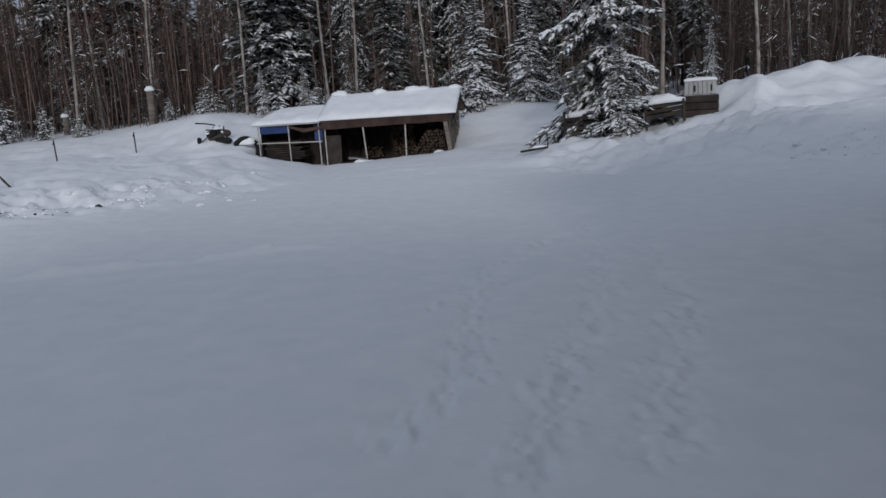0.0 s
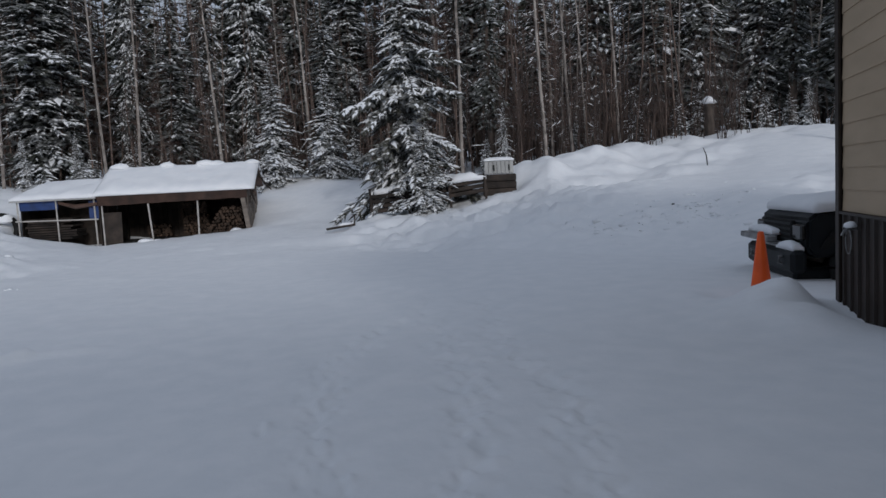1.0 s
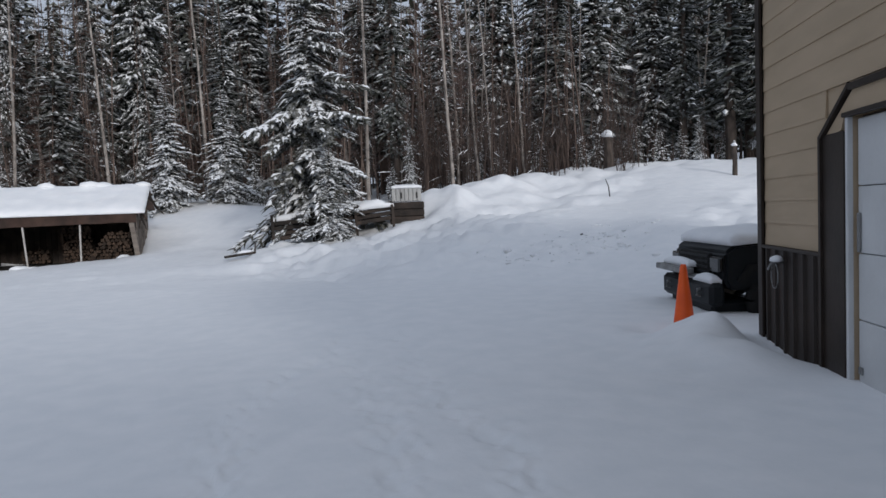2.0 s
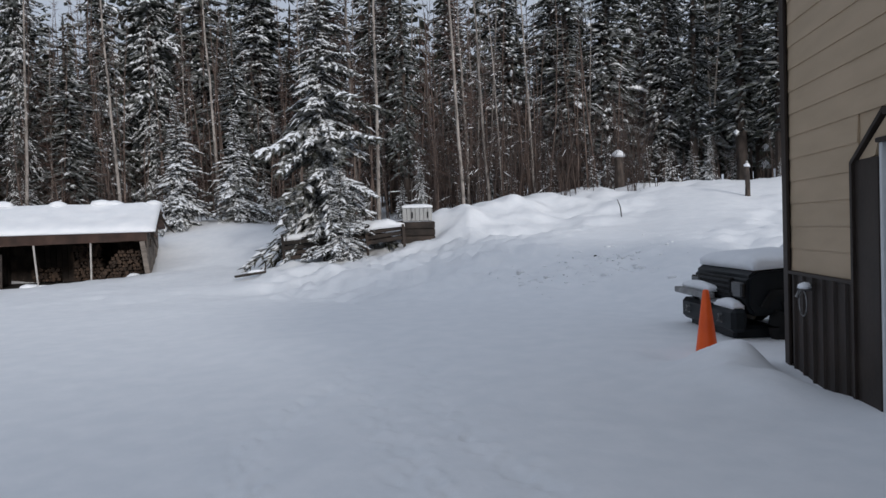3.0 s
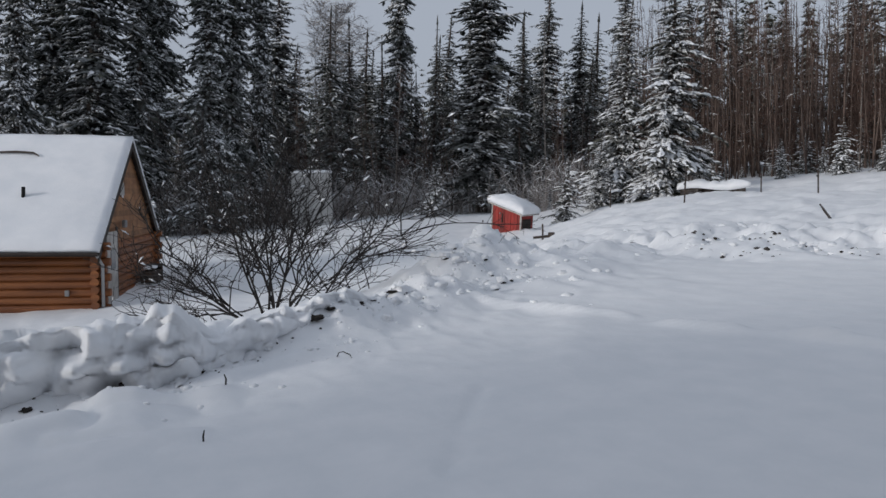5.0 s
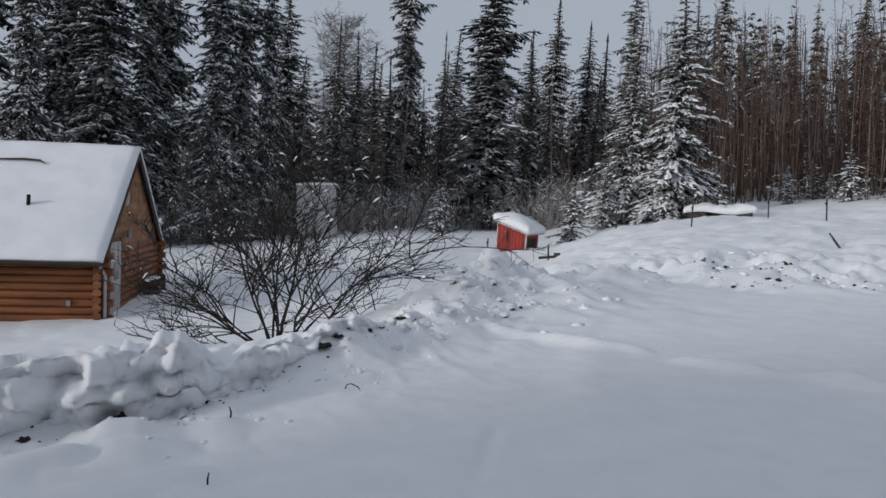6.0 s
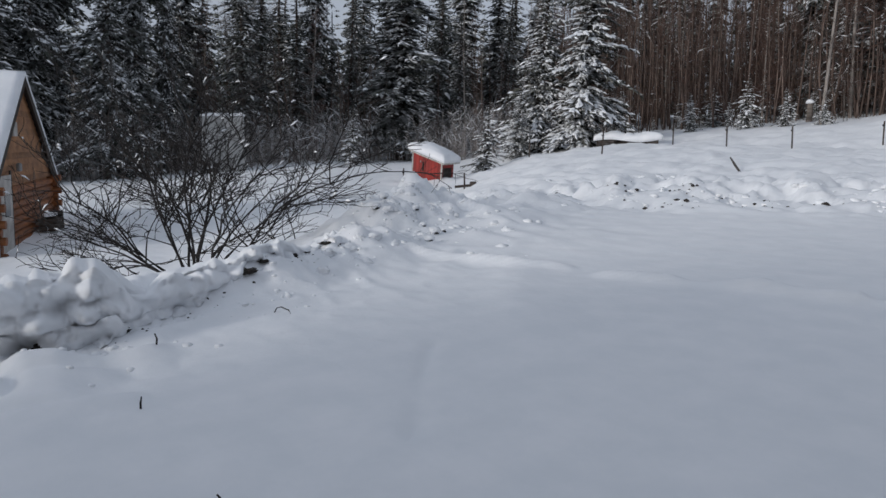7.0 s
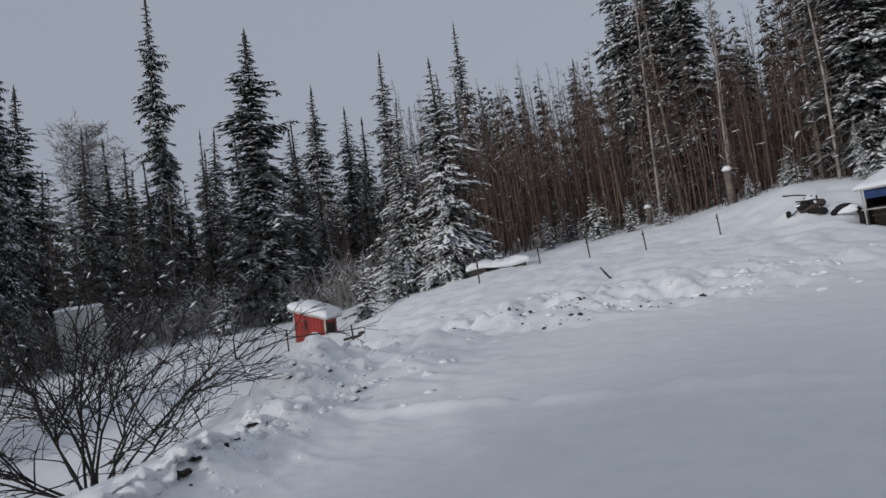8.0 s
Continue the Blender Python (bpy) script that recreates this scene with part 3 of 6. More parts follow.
def build_crumbs():
    """Crumbs of broken snow over the ploughed banks, and dark chips for soil and shaded hollows."""
    r = random.Random(31)
    bm = bmesh.new()
    bmesh.ops.create_icosphere(bm, subdivisions=1, radius=1.0)
    ball, tri = [v.co.copy() for v in bm.verts], [tuple(v.index for v in f.verts) for f in bm.faces]
    bm.free()
    spots = []
    for i in range(420):
        az, d = r.uniform(16, 60), 13.6 + abs(r.gauss(0, 2.4))
        x, y = -math.sin(radians(az)) * d, math.cos(radians(az)) * d
        if noise.noise(Vector((x * 0.55, y * 0.55, 2))) > r.uniform(-0.15, 0.35):
            spots.append((x, y, min(0.11, 0.02 + r.expovariate(38))))
    for i in range(200):
        spots.append((r.gauss(-9.6, 1.0), r.gauss(5.2, 0.8), min(0.09, 0.015 + r.expovariate(45))))
    for i in range(260):
        y = r.uniform(-2.5, 3.6)
        x = float(np.interp(y, [-2.5, 0.65, 1.75, 3.6], [-6.1, -6.15, -6.85, -8.4])) + abs(r.gauss(0, 0.5))
        spots.append((x, y, min(0.06, 0.008 + r.expovariate(70))))
    for i in range(110):
        spots.append((r.gauss(9.3, 1.2), r.gauss(13.9, 1.0), min(0.1, 0.02 + r.expovariate(40))))
    dark = []
    # chip clusters: soil, and shade of gaps and hollows given as dark colour
    for x, y, n in ((-11.6, 11.8, 16), (-10.8, 11.35, 14), (-10.1, 12.0, 22), (-9.1, 10.8, 10), (-8.3, 12.1, 20), (-9.3, 10.4, 8), (-12.6, 10.6, 8), (-7.4, 12.6, 10), (8.3, 13.1, 4), (9.9, 14.5, 3), (-9.0, 4.8, 10)):
        for i in range(n):
            dark.append((x + r.gauss(0, 0.3), y + r.gauss(0, 0.3), min(0.06, 0.008 + r.expovariate(55))))
    for i in range(60):
        y = r.uniform(-2.0, 3.4)
        dark.append((float(np.interp(y, [-2.5, 0.65, 1.75, 3.6], [-6.0, -6.1, -6.8, -8.3])) + abs(r.gauss(0, 0.2)), y, r.uniform(0.006, 0.02)))
    for name, label, mat, where, flat in (("snow_crumbs", "small crumbs of broken snow on the banks", SNOW, spots, 0.55), ("soil_crumbs", "dark chips for frozen soil and shaded hollows on the banks", SOIL, dark, 0.8)):
        soup_v, soup_f = [], []
        zs = height(np.array([p[0] for p in where]), np.array([p[1] for p in where]))
        for (x, y, size), z in zip(where, zs):
            base = len(soup_v)
            sx, sy = r.uniform(0.8, 1.5), r.uniform(0.7, 1.2)
            for v in ball:
                q = r.uniform(0.75, 1.2) * size
                soup_v.append((x + v.x * q * sx, y + v.y * q * sy, float(z) + (v.z * flat - 0.12) * q))
            soup_f += [tuple(base + i for i in f) for f in tri]
        ob = part_mesh(name, mesh_from(soup_v, soup_f, name), mat, smooth=mat is SNOW)
        tagged(ob, label, "crumbs", kind="stuff")


build_crumbs()

# ---- garage with a sectional door ----
def build_garage():
    g = thing("garage", pose(6.12, 5.38, 0, 0, 0, -118.0), "tan lap-sided garage with dark brown ribbed wainscot", "garage")
    length, depth, top, low = 7.6, 8.0, 4.6, -0.4
    d0, d1, dtop = 1.98, 4.7, 2.04
    bm = bmesh.new()
    box(bm, 0.03, d0, 0.06, 0.2, low, top)
    box(bm, d0, d1, 0.06, 0.2, dtop, top)
    box(bm, d1, length, 0.06, 0.2, low, top)
    box(bm, 0.03, 0.17, 0.2, depth, low, top)
    box(bm, length - 0.14, length, 0.2, depth, low, top)
    box(bm, 0.17, length - 0.14, depth - 0.14, depth, low, top)
    part("wall", bm, TAN, g)
    bm = prism(bmesh.new(), [(-0.4, top - 0.05), (depth / 2, top + 1.3), (depth + 0.4, top - 0.05), (depth + 0.4, top + 0.1), (depth / 2, top + 1.5), (-0.4, top + 0.1)], length + 0.6, "x", -0.3)
    part("roof", bm, DARKTRIM, g, "dark brown metal roof")
    # lap siding, one board at a time
    lap = 0.222
    z = 0.965
    while z < top:
        for x0, x1 in ((0.10, d0 - 0.42), (d0 - 0.42, d1 + 0.42), (d1 + 0.42, length)):
            middle = x0 > 1 and x1 < 6
            if middle and z < 2.2:
                continue
            h = min(lap, top - z)
            bm = prism(bmesh.new(), [(0.036, z), (0.058, z), (0.058, z + h), (0.047, z + h), (0.037, z + 0.02)], x1 - x0, "x", x0)
            part("siding_board", bm, TAN, g)
        z += lap
    # ribbed wainscot
    for x0, x1 in ((0.10, d0 - 0.43), (d1 + 0.43, length)):
        wains = part("wainscot", boxed(x0, x1, 0.035, 0.058, low, 0.93), DARKTRIM, g, "dark brown ribbed metal wainscot")
        x = x0 + 0.1
        while x < x1 - 0.05:
            part("rib", prism(bmesh.new(), [(x - 0.03, 0.036), (x - 0.014, 0.012), (x + 0.014, 0.012), (x + 0.03, 0.036)], 0.93 - low, "z", low), DARKTRIM, wains)
            x += 0.228
        part("wainscot_cap", boxed(x0, x1, 0.0, 0.058, 0.93, 0.962, 0.004), DARKTRIM, g)
    part("corner_trim", box(boxed(-0.02, 0.10, 0.0, 0.03, low, top, 0.004), -0.02, 0.012, 0.03, 0.14, low, top, 0.004), DARKTRIM, g)
    # side wall boards behind the corner
    bm = bmesh.new()
    z = low
    while z < top:
        prism(bm, [(0.0, z), (0.03, z), (0.03, z + lap), (0.018, z + lap)], depth - 0.14, "y", 0.14)
        z += lap
    part("side_cladding", bm, TAN, g)
    # door frame with cut corners
    bm = prism(bmesh.new(), [(d0 - 0.42, low), (d0 - 0.42, 1.90), (d0 + 0.08, 2.24), (d0 + 0.08, 2.28), (d0 - 0.46, 1.92), (d0 - 0.46, low)][::-1], 0.06, "y", -0.012)
    part("frame_edge", bm, DARKTRIM, g)
    part("jamb_panel", boxed(d0 - 0.42, d0 - 0.045, 0.012, 0.058, low, 1.93, 0.003), DARKTRIM, g, "dark brown metal beside the door")
    part("jamb_panel", boxed(d1 + 0.07, d1 + 0.42, 0.012, 0.058, low, 1.93, 0.003), DARKTRIM, g)
    part("head_edge", boxed(d0 + 0.08, d1 - 0.08, -0.012, 0.05, 2.22, 2.27, 0.003), DARKTRIM, g)
    bm = prism(bmesh.new(), [(d0 - 0.41, 1.9), (d0 + 0.09, 2.22), (d1 - 0.09, 2.22), (d1 + 0.41, 1.9), (d1 + 0.1, 1.94), (d1 + 0.04, 2.06), (d0 - 0.04, 2.06), (d0 - 0.1, 1.94)], 0.03, "y", 0.02)
    part("head_panel", bm, TAN, g)
    part("door_stop", boxed(d0 - 0.042, d0 + 0.0, 0.02, 0.07, low, 2.03, 0.006), DOORWHITE, g, "white weather strip")
    part("door_stop", boxed(d1, d1 + 0.06, 0.0, 0.07, low, 2.03, 0.006), WHITEWOOD, g)
    part("head_stop", boxed(d0 - 0.06, d1 + 0.06, 0.0, 0.07, 2.03, 2.065, 0.006), DARKTRIM, g)
    door = part("garage_door", boxed(d0 + 0.02, d1 - 0.02, 0.125, 0.15, -0.06, 2.03), DARKTRIM, g, "closed white sectional door")
    for k in range(4):
        z0 = -0.03 + k * 0.512
        part("door_panel", boxed(d0 + 0.025, d1 - 0.025, 0.085, 0.123, z0, z0 + 0.505, 0.008), DOORWHITE, door)
    part("hinge", boxed(d0 + 0.04, d0 + 0.10, 0.07, 0.085, 0.06, 0.12, 0.006), STEEL, door)
    part("handle", boxed(d0 + 0.05, d0 + 0.08, 0.06, 0.085, 1.0, 1.3, 0.006), STEEL, door)
    part("sill", boxed(d0, d1, 0.0, 0.2, -0.12, -0.065), CONCRETE, g)
    # outdoor tap with a coil of wire and a cap of snow
    tap = thing("wall_hook", pose(6.12, 5.38, 0, 0, 0, -118.0) @ pose(0.64, 0, 0.72), "snow-capped hook with a wire coil on dark wall", "hook")
    bm = tube(bmesh.new(), [(0, 0.04, 0.1), (0, -0.08, 0.1), (0, -0.12, 0.03)], [0.018, 0.018, 0.014], 8)
    part("bracket", bm, STEEL, tap)
    ring = [(0.09 * math.cos(a), -0.06, -0.03 + 0.12 * math.sin(a)) for a in [math.tau * i / 20 for i in range(21)]]
    part("wire_coil", tube(bmesh.new(), ring, [0.007] * 21, 5, False), STEEL, tap)
    part("snow_cap", snow_blob(bmesh.new(), (0.02, -0.05, 0.12), (0.07, 0.06), 0.05, 3.0), SNOW_CAP, tap, smooth=True)


build_garage()


# ---- open wood shed with a lower lean-to ----
def log_pile(bm_pieces, parent, x0, x1, z0, z1, y0, seed):
    r = random.Random(seed)
    z = z0
    while z < z1:
        x = x0 + r.uniform(0, 0.06)
        rad = r.uniform(0.055, 0.085)
        while x < x1:
            rad = r.uniform(0.05, 0.09)
            k = r.choice(bm_pieces)
            ob = new("firewood", k)
            ob.parent = parent
            ob.matrix_basis = pose(x, y0 + r.uniform(-0.06, 0.06), z + rad, 90, r.uniform(0, 360), r.uniform(-8, 8)) @ Matrix.Diagonal((rad, rad, 0.4, 1))
            x += rad * 1.85
        z += 0.125


def build_shed():
    base = pose(-0.45, 27.0, 0.0, 0, 0, -5.0)
    s = thing("wood_shed", base, "open brown wood shed with thick snow on its roof", "shed")
    lm, dm = 5.35, 3.9
    eave, ridge, ry = 1.74, 2.72, 2.2
    # roof plates
    bm = prism(bmesh.new(), [(-0.12, eave), (ry, ridge), (dm + 0.1, 1.9), (dm + 0.1, 1.97), (ry, ridge + 0.07), (-0.12, eave + 0.07)], lm + 0.35, "x", -lm - 0.1)
    part("roof", bm, BROWN_TIN, s)

    def slope_front(u, v):
        return (-lm - 0.12 + u * (lm + 0.42), -0.2 + v * (ry + 0.25), eave + 0.05 + (ridge - eave) * (-0.03 + v * 1.06))

    part("roof_snow", snow_slab(bmesh.new(), 46, 18, slope_front, 0.0, 0.19, 2.0, 0.05, 0.12), SNOW_CAP, s, "thick white snow", smooth=True)

    def slope_back(u, v):
        return (-lm - 0.12 + u * (lm + 0.42), ry + 0.05 + v * (dm - ry + 0.15), ridge + 0.08 - (ridge - 1.92) * v)

    part("roof_snow", snow_slab(bmesh.new(), 30, 10, slope_back, 0.0, 0.2, 4.0, 0.05, 0.15), SNOW_CAP, s, smooth=True)
    for x, r in ((-lm + 0.3, 0.26), (-lm + 2.1, 0.22), (-1.8, 0.28), (-1.35, 0.22), (0.05, 0.2)):
        part("snow_lump", snow_blob(bmesh.new(), (x, ry - 0.1, ridge + 0.12), (r * 1.5, r * 1.2), r * 0.75, x, 3), SNOW_CAP, s, smooth=True)
    # fascia: a sheet that hangs below the eave, a little torn
    bm = bmesh.new()
    cols = 24
    up, dn = [], []
    for i in range(cols + 1):
        x = -lm + i / cols * lm
        low = 1.40 + 0.06 * i / cols + 0.03 * noise.noise(Vector((x * 2.2, 0, 0)))
        up.append(bm.verts.new((x, -0.12, eave + 0.03)))
        dn.append(bm.verts.new((x, -0.08 + 0.05 * noise.noise(Vector((x * 1.5, 3, 0))), low)))
    for i in range(cols):
        bm.faces.new((up[i], dn[i], dn[i + 1], up[i + 1]))
    bmesh.ops.solidify(bm, geom=bm.faces[:], thickness=0.015)
    part("fascia_sheet", bm, BROWN_TIN, s, "rusty brown torn sheet")
    # posts
    for x, lean, r in ((-3.55, -0.06, 0.032), (-1.85, 0.02, 0.032), (-lm + 0.12, 0.0, 0.03)):
        part("post", tube(bmesh.new(), [(x - lean, 0.02, -0.4), (x + lean, 0.0, 1.5)], [r, r], 8), WHITEWOOD, s)
    part("corner_post", boxed(-0.08, 0.09, -0.05, 0.1, -0.2, 1.72, 0.01, pose(0, 0, 0, 0, -7, 0)), GREYWOOD, s, "grey leaning corner post")
    # back and side walls of boards
    r = random.Random(3)
    for side in range(3):
        n = (int(lm / 0.2), int(dm / 0.2), int(dm / 0.2))[side]
        for k in range(n):
            a = k * 0.2
            wz = r.uniform(-0.02, 0.02)
            if side == 0:
                bm = boxed(-lm + a, -lm + a + 0.19, dm - 0.12 + wz * 0.3, dm - 0.09 + wz * 0.3, -0.2, 1.88)
            else:
                h = eave + (ridge - eave) * (a + 0.1) / ry if a < ry else ridge - (ridge - 1.9) * (a - ry) / (dm - ry)
                x = -0.03 if side == 1 else -lm
                bm = boxed(x - 0.03 + wz, x + wz, a + 0.12, a + 0.31, -0.2, max(0.3, min(h, ridge) - 0.1))
            # dark timber on back and far side: interior shade put into the colour
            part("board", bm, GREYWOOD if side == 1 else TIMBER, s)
    # gable logs that stick out at the open end
    for k in range(5):
        part("rafter_end", tube(bmesh.new(), [(-0.3, 0.5 + k * 0.75, 1.9 + (0.35 * k if k < 3 else 0.9 - 0.25 * (k - 2))), (0.32, 0.45 + k * 0.75, 1.85 + (0.35 * k if k < 3 else 0.9 - 0.25 * (k - 2)))], [0.06, 0.05], 7), BARK, s)
    part("broken_rafter", tube(bmesh.new(), [(-0.2, 2.1, 2.62), (0.3, 2.0, 2.35), (0.5, 1.95, 2.0), (0.75, 1.95, 1.72)], [0.07, 0.08, 0.06, 0.02], 7), TIMBER, s)
    rg = random.Random(14)
    for k in range(16):
        v = rg.random()
        y, zz = 0.1 + 2.1 * v, eave - 0.02 + (ridge - eave) * v
        a = Vector((0.06 + rg.uniform(0, 0.14), y, zz + rg.uniform(-0.3, 0.02)))
        part("splintered_board", tube(bmesh.new(), [a, a + Vector((rg.uniform(-0.05, 0.2), rg.uniform(-0.25, 0.25), -rg.uniform(0.12, 0.5)))], [0.05, 0.015], 5), rg.choice((GREYWOOD, TIMBER, BROWN_TIN)), s)
    # sheet darkened for interior shade; added dark sheet hides sky between back boards
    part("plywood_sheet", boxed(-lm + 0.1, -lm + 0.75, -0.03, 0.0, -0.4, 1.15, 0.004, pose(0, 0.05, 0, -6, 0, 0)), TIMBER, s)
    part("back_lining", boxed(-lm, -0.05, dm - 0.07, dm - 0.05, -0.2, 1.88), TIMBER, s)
    part("floor_soil", boxed(-lm, -0.05, 0.1, dm - 0.1, -0.4, -0.04), SOIL, s)
    # split firewood in the end bay and behind
    pieces = []
    for k in range(4):
        bm = bmesh.new()
        bmesh.ops.create_cone(bm, cap_ends=True, segments=(5, 6, 7, 4)[k], radius1=1.0, radius2=0.94, depth=1.0)
        for v in bm.verts:
            v.co.x *= 1 + 0.25 * noise.noise(v.co * 2 + Vector((k, 0, 0)))
            v.co.y *= 1 + 0.25 * noise.noise(v.co * 2 + Vector((0, k * 3, 0)))
        me = bpy.data.meshes.new("firewood")
        bm.to_mesh(me)
        bm.free()
        me.materials.append(ENDGRAIN)
        pieces.append(me)
    pile = thing("firewood_stack", base @ pose(0, 0, 0), "rows of split firewood stacked under the shed roof", "firewood")
    for k in range(9):
        log_pile(pieces, pile, -1.9 + 0.1 * k, -0.35, 0.0 + 0.125 * k, 0.0 + 0.125 * k + 0.01, 1.15, 5 + k)
    log_pile(pieces, pile, -2.9, -1.9, 0.0, 1.3, 2.6, 6)
    log_pile(pieces, pile, -4.4, -3.5, 0.0, 0.5, 3.2, 8)
    part("snow_lump", snow_blob(bmesh.new(), (-0.5, 0.1, 0.16), (0.26, 0.16), 0.16, 8.0, 3), SNOW_CAP, pile, smooth=True)
    for x, r in ((-3.72, 0.22), (-3.3, 0.14)):
        b = part("snow_heap", snow_blob(bmesh.new(), (0, 0, 0), (r * 1.3, r), r * 0.6, x, 3), SNOW_CAP, smooth=True)
        b.matrix_basis = base @ pose(x, -0.3, 0.0)
        tagged(b, "small heap of snow beside a shed post", "snow")

    # lean-to
    l = thing("lean_to", base, "low lean-to with pale poles, blue tarp and snowy roof", "shed")
    x0, x1 = -lm - 2.85, -lm - 0.02
    bm = prism(bmesh.new(), [(-0.2, 1.68), (2.1, 2.32), (2.1, 2.37), (-0.2, 1.73)], x1 - x0 + 0.1, "x", x0 - 0.1)
    part("roof", bm, GREYSHEET, l)

    def slope_lean(u, v):
        return (x0 - 0.12 + u * (x1 - x0 + 0.1) + 0.5 * v * (1 - u), -0.22 + v * 2.35, 1.73 + 0.66 * v)

    part("roof_snow", snow_slab(bmesh.new(), 30, 16, slope_lean, 0.0, 0.16, 9.0, 0.05, 0.14), SNOW_CAP, l, smooth=True)
    for x in (x0 + 0.1, x0 + 1.42, x1 - 0.1):
        part("pole", tube(bmesh.new(), [(x, 0, -0.4), (x - 0.02, 0, 1.7)], [0.03, 0.028], 8), WHITEWOOD, l)
    part("rail", tube(bmesh.new(), [(x0, -0.04, 0.99), (x1, -0.04, 0.93)], [0.026, 0.026], 8), WHITEWOOD, l)
    part("tarp", boxed(x0 + 0.15, x0 + 1.45, 0.12, 0.14, 1.36, 1.69, 0.0, pose(0, 0, 0, 4, 0, 0)), BLUETARP, l, "faded blue tarp")
    part("tarp", boxed(x1 - 0.34, x1 - 0.02, 0.1, 0.12, 0.95, 1.62), BLUETARP, l)
    r = random.Random(9)
    # stored boards and walls in dark timber, painting in the lean-to's shade
    for k in range(9):
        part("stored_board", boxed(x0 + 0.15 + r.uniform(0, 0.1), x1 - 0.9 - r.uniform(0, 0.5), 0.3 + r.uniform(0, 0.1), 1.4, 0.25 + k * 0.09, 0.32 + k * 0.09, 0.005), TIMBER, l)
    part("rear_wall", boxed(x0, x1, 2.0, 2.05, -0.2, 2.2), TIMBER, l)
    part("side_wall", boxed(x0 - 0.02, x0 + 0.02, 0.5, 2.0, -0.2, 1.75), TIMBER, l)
    # drooping scrap of sheet under the eave
    part("loose_sheet", tube(bmesh.new(), [(x0 + 1.5, -0.05, 1.6), (x0 + 2.1, -0.1, 1.42), (x1, -0.05, 1.5)], [0.05, 0.09, 0.06], 6), BROWN_TIN, l)


build_shed()


# ---- scrap beside the shed ----
def build_scrap():
    z = ground_at(-10.4, 28.6)
    m = thing("snow_machine", pose(-10.6, 28.4, z - 0.12, 0, 0, 20), "old dark machine half buried in snow beside the shed", "machine")
    part("body", boxed(-0.35, 0.3, -0.2, 0.2, 0.12, 0.42, 0.08), RUST, m)
    for k, (a, b) in enumerate((((-0.6, -0.2, 0.1), (0.2, 0.1, 0.75)), ((-0.1, 0.2, 0.7), (0.5, -0.2, 0.2)), ((-0.4, 0.0, 0.6), (0.45, 0.1, 0.55)), ((0.3, -0.3, 0.0), (0.35, 0.2, 0.72)))):
        part("frame_bar", tube(bmesh.new(), [a, b], [0.03, 0.03], 6), RUST, m)
    part("engine", boxed(-0.1, 0.2, -0.15, 0.15, 0.4, 0.62, 0.05), RUBBER, m)
    part("handlebar", tube(bmesh.new(), [(-0.8, -0.1, 0.9), (-0.35, 0, 0.86), (0.0, 0.05, 0.78)], [0.03, 0.03, 0.03], 7), RUST, m)
    part("hood", boxed(-0.28, 0.18, -0.26, 0.1, 0.3, 0.6, 0.09, pose(0, 0, 0, 0, -18, 8)), RUBBER, m)
    part("track", boxed(-0.1, 0.62, -0.25, 0.12, 0.05, 0.3, 0.09, pose(0, 0, 0, 0, 9, -6)), RUBBER, m)
    part("engine", boxed(0.2, 0.5, -0.18, 0.14, 0.38, 0.66, 0.08, pose(0, 0, 0, 0, 14, 12)), RUST, m)
    part("ski", boxed(-0.8, -0.62, -0.12, 0.02, 0.02, 0.3, 0.05), RUBBER, m)
    part("snow_cap", snow_blob(bmesh.new(), (0.1, -0.05, 0.62), (0.2, 0.18), 0.1, 1.0, 3), SNOW_CAP, m, smooth=True)
    part("snow_cap", snow_blob(bmesh.new(), (-0.3, -0.1, 0.42), (0.17, 0.2), 0.09, 4.0, 3), SNOW_CAP, m, smooth=True)
    t = thing("old_tyre", pose(-9.25, 28.1, ground_at(-9.25, 28.1) - 0.22, 0, 0, 10), "large black tyre half buried in snow beside the shed", "tyre")
    ring = [(0.5 * math.cos(a), 0, 0.1 + 0.5 * math.sin(a)) for a in [math.tau * i / 24 for i in range(25)]]
    part("tread", tube(bmesh.new(), ring, [0.11] * 25, 8, False), RUBBER, t, smooth=True)
    part("snow_cap", snow_blob(bmesh.new(), (0.1, 0.12, 0.4), (0.42, 0.3), 0.3, 2.0, 3), SNOW_CAP, t, smooth=True)


build_scrap()


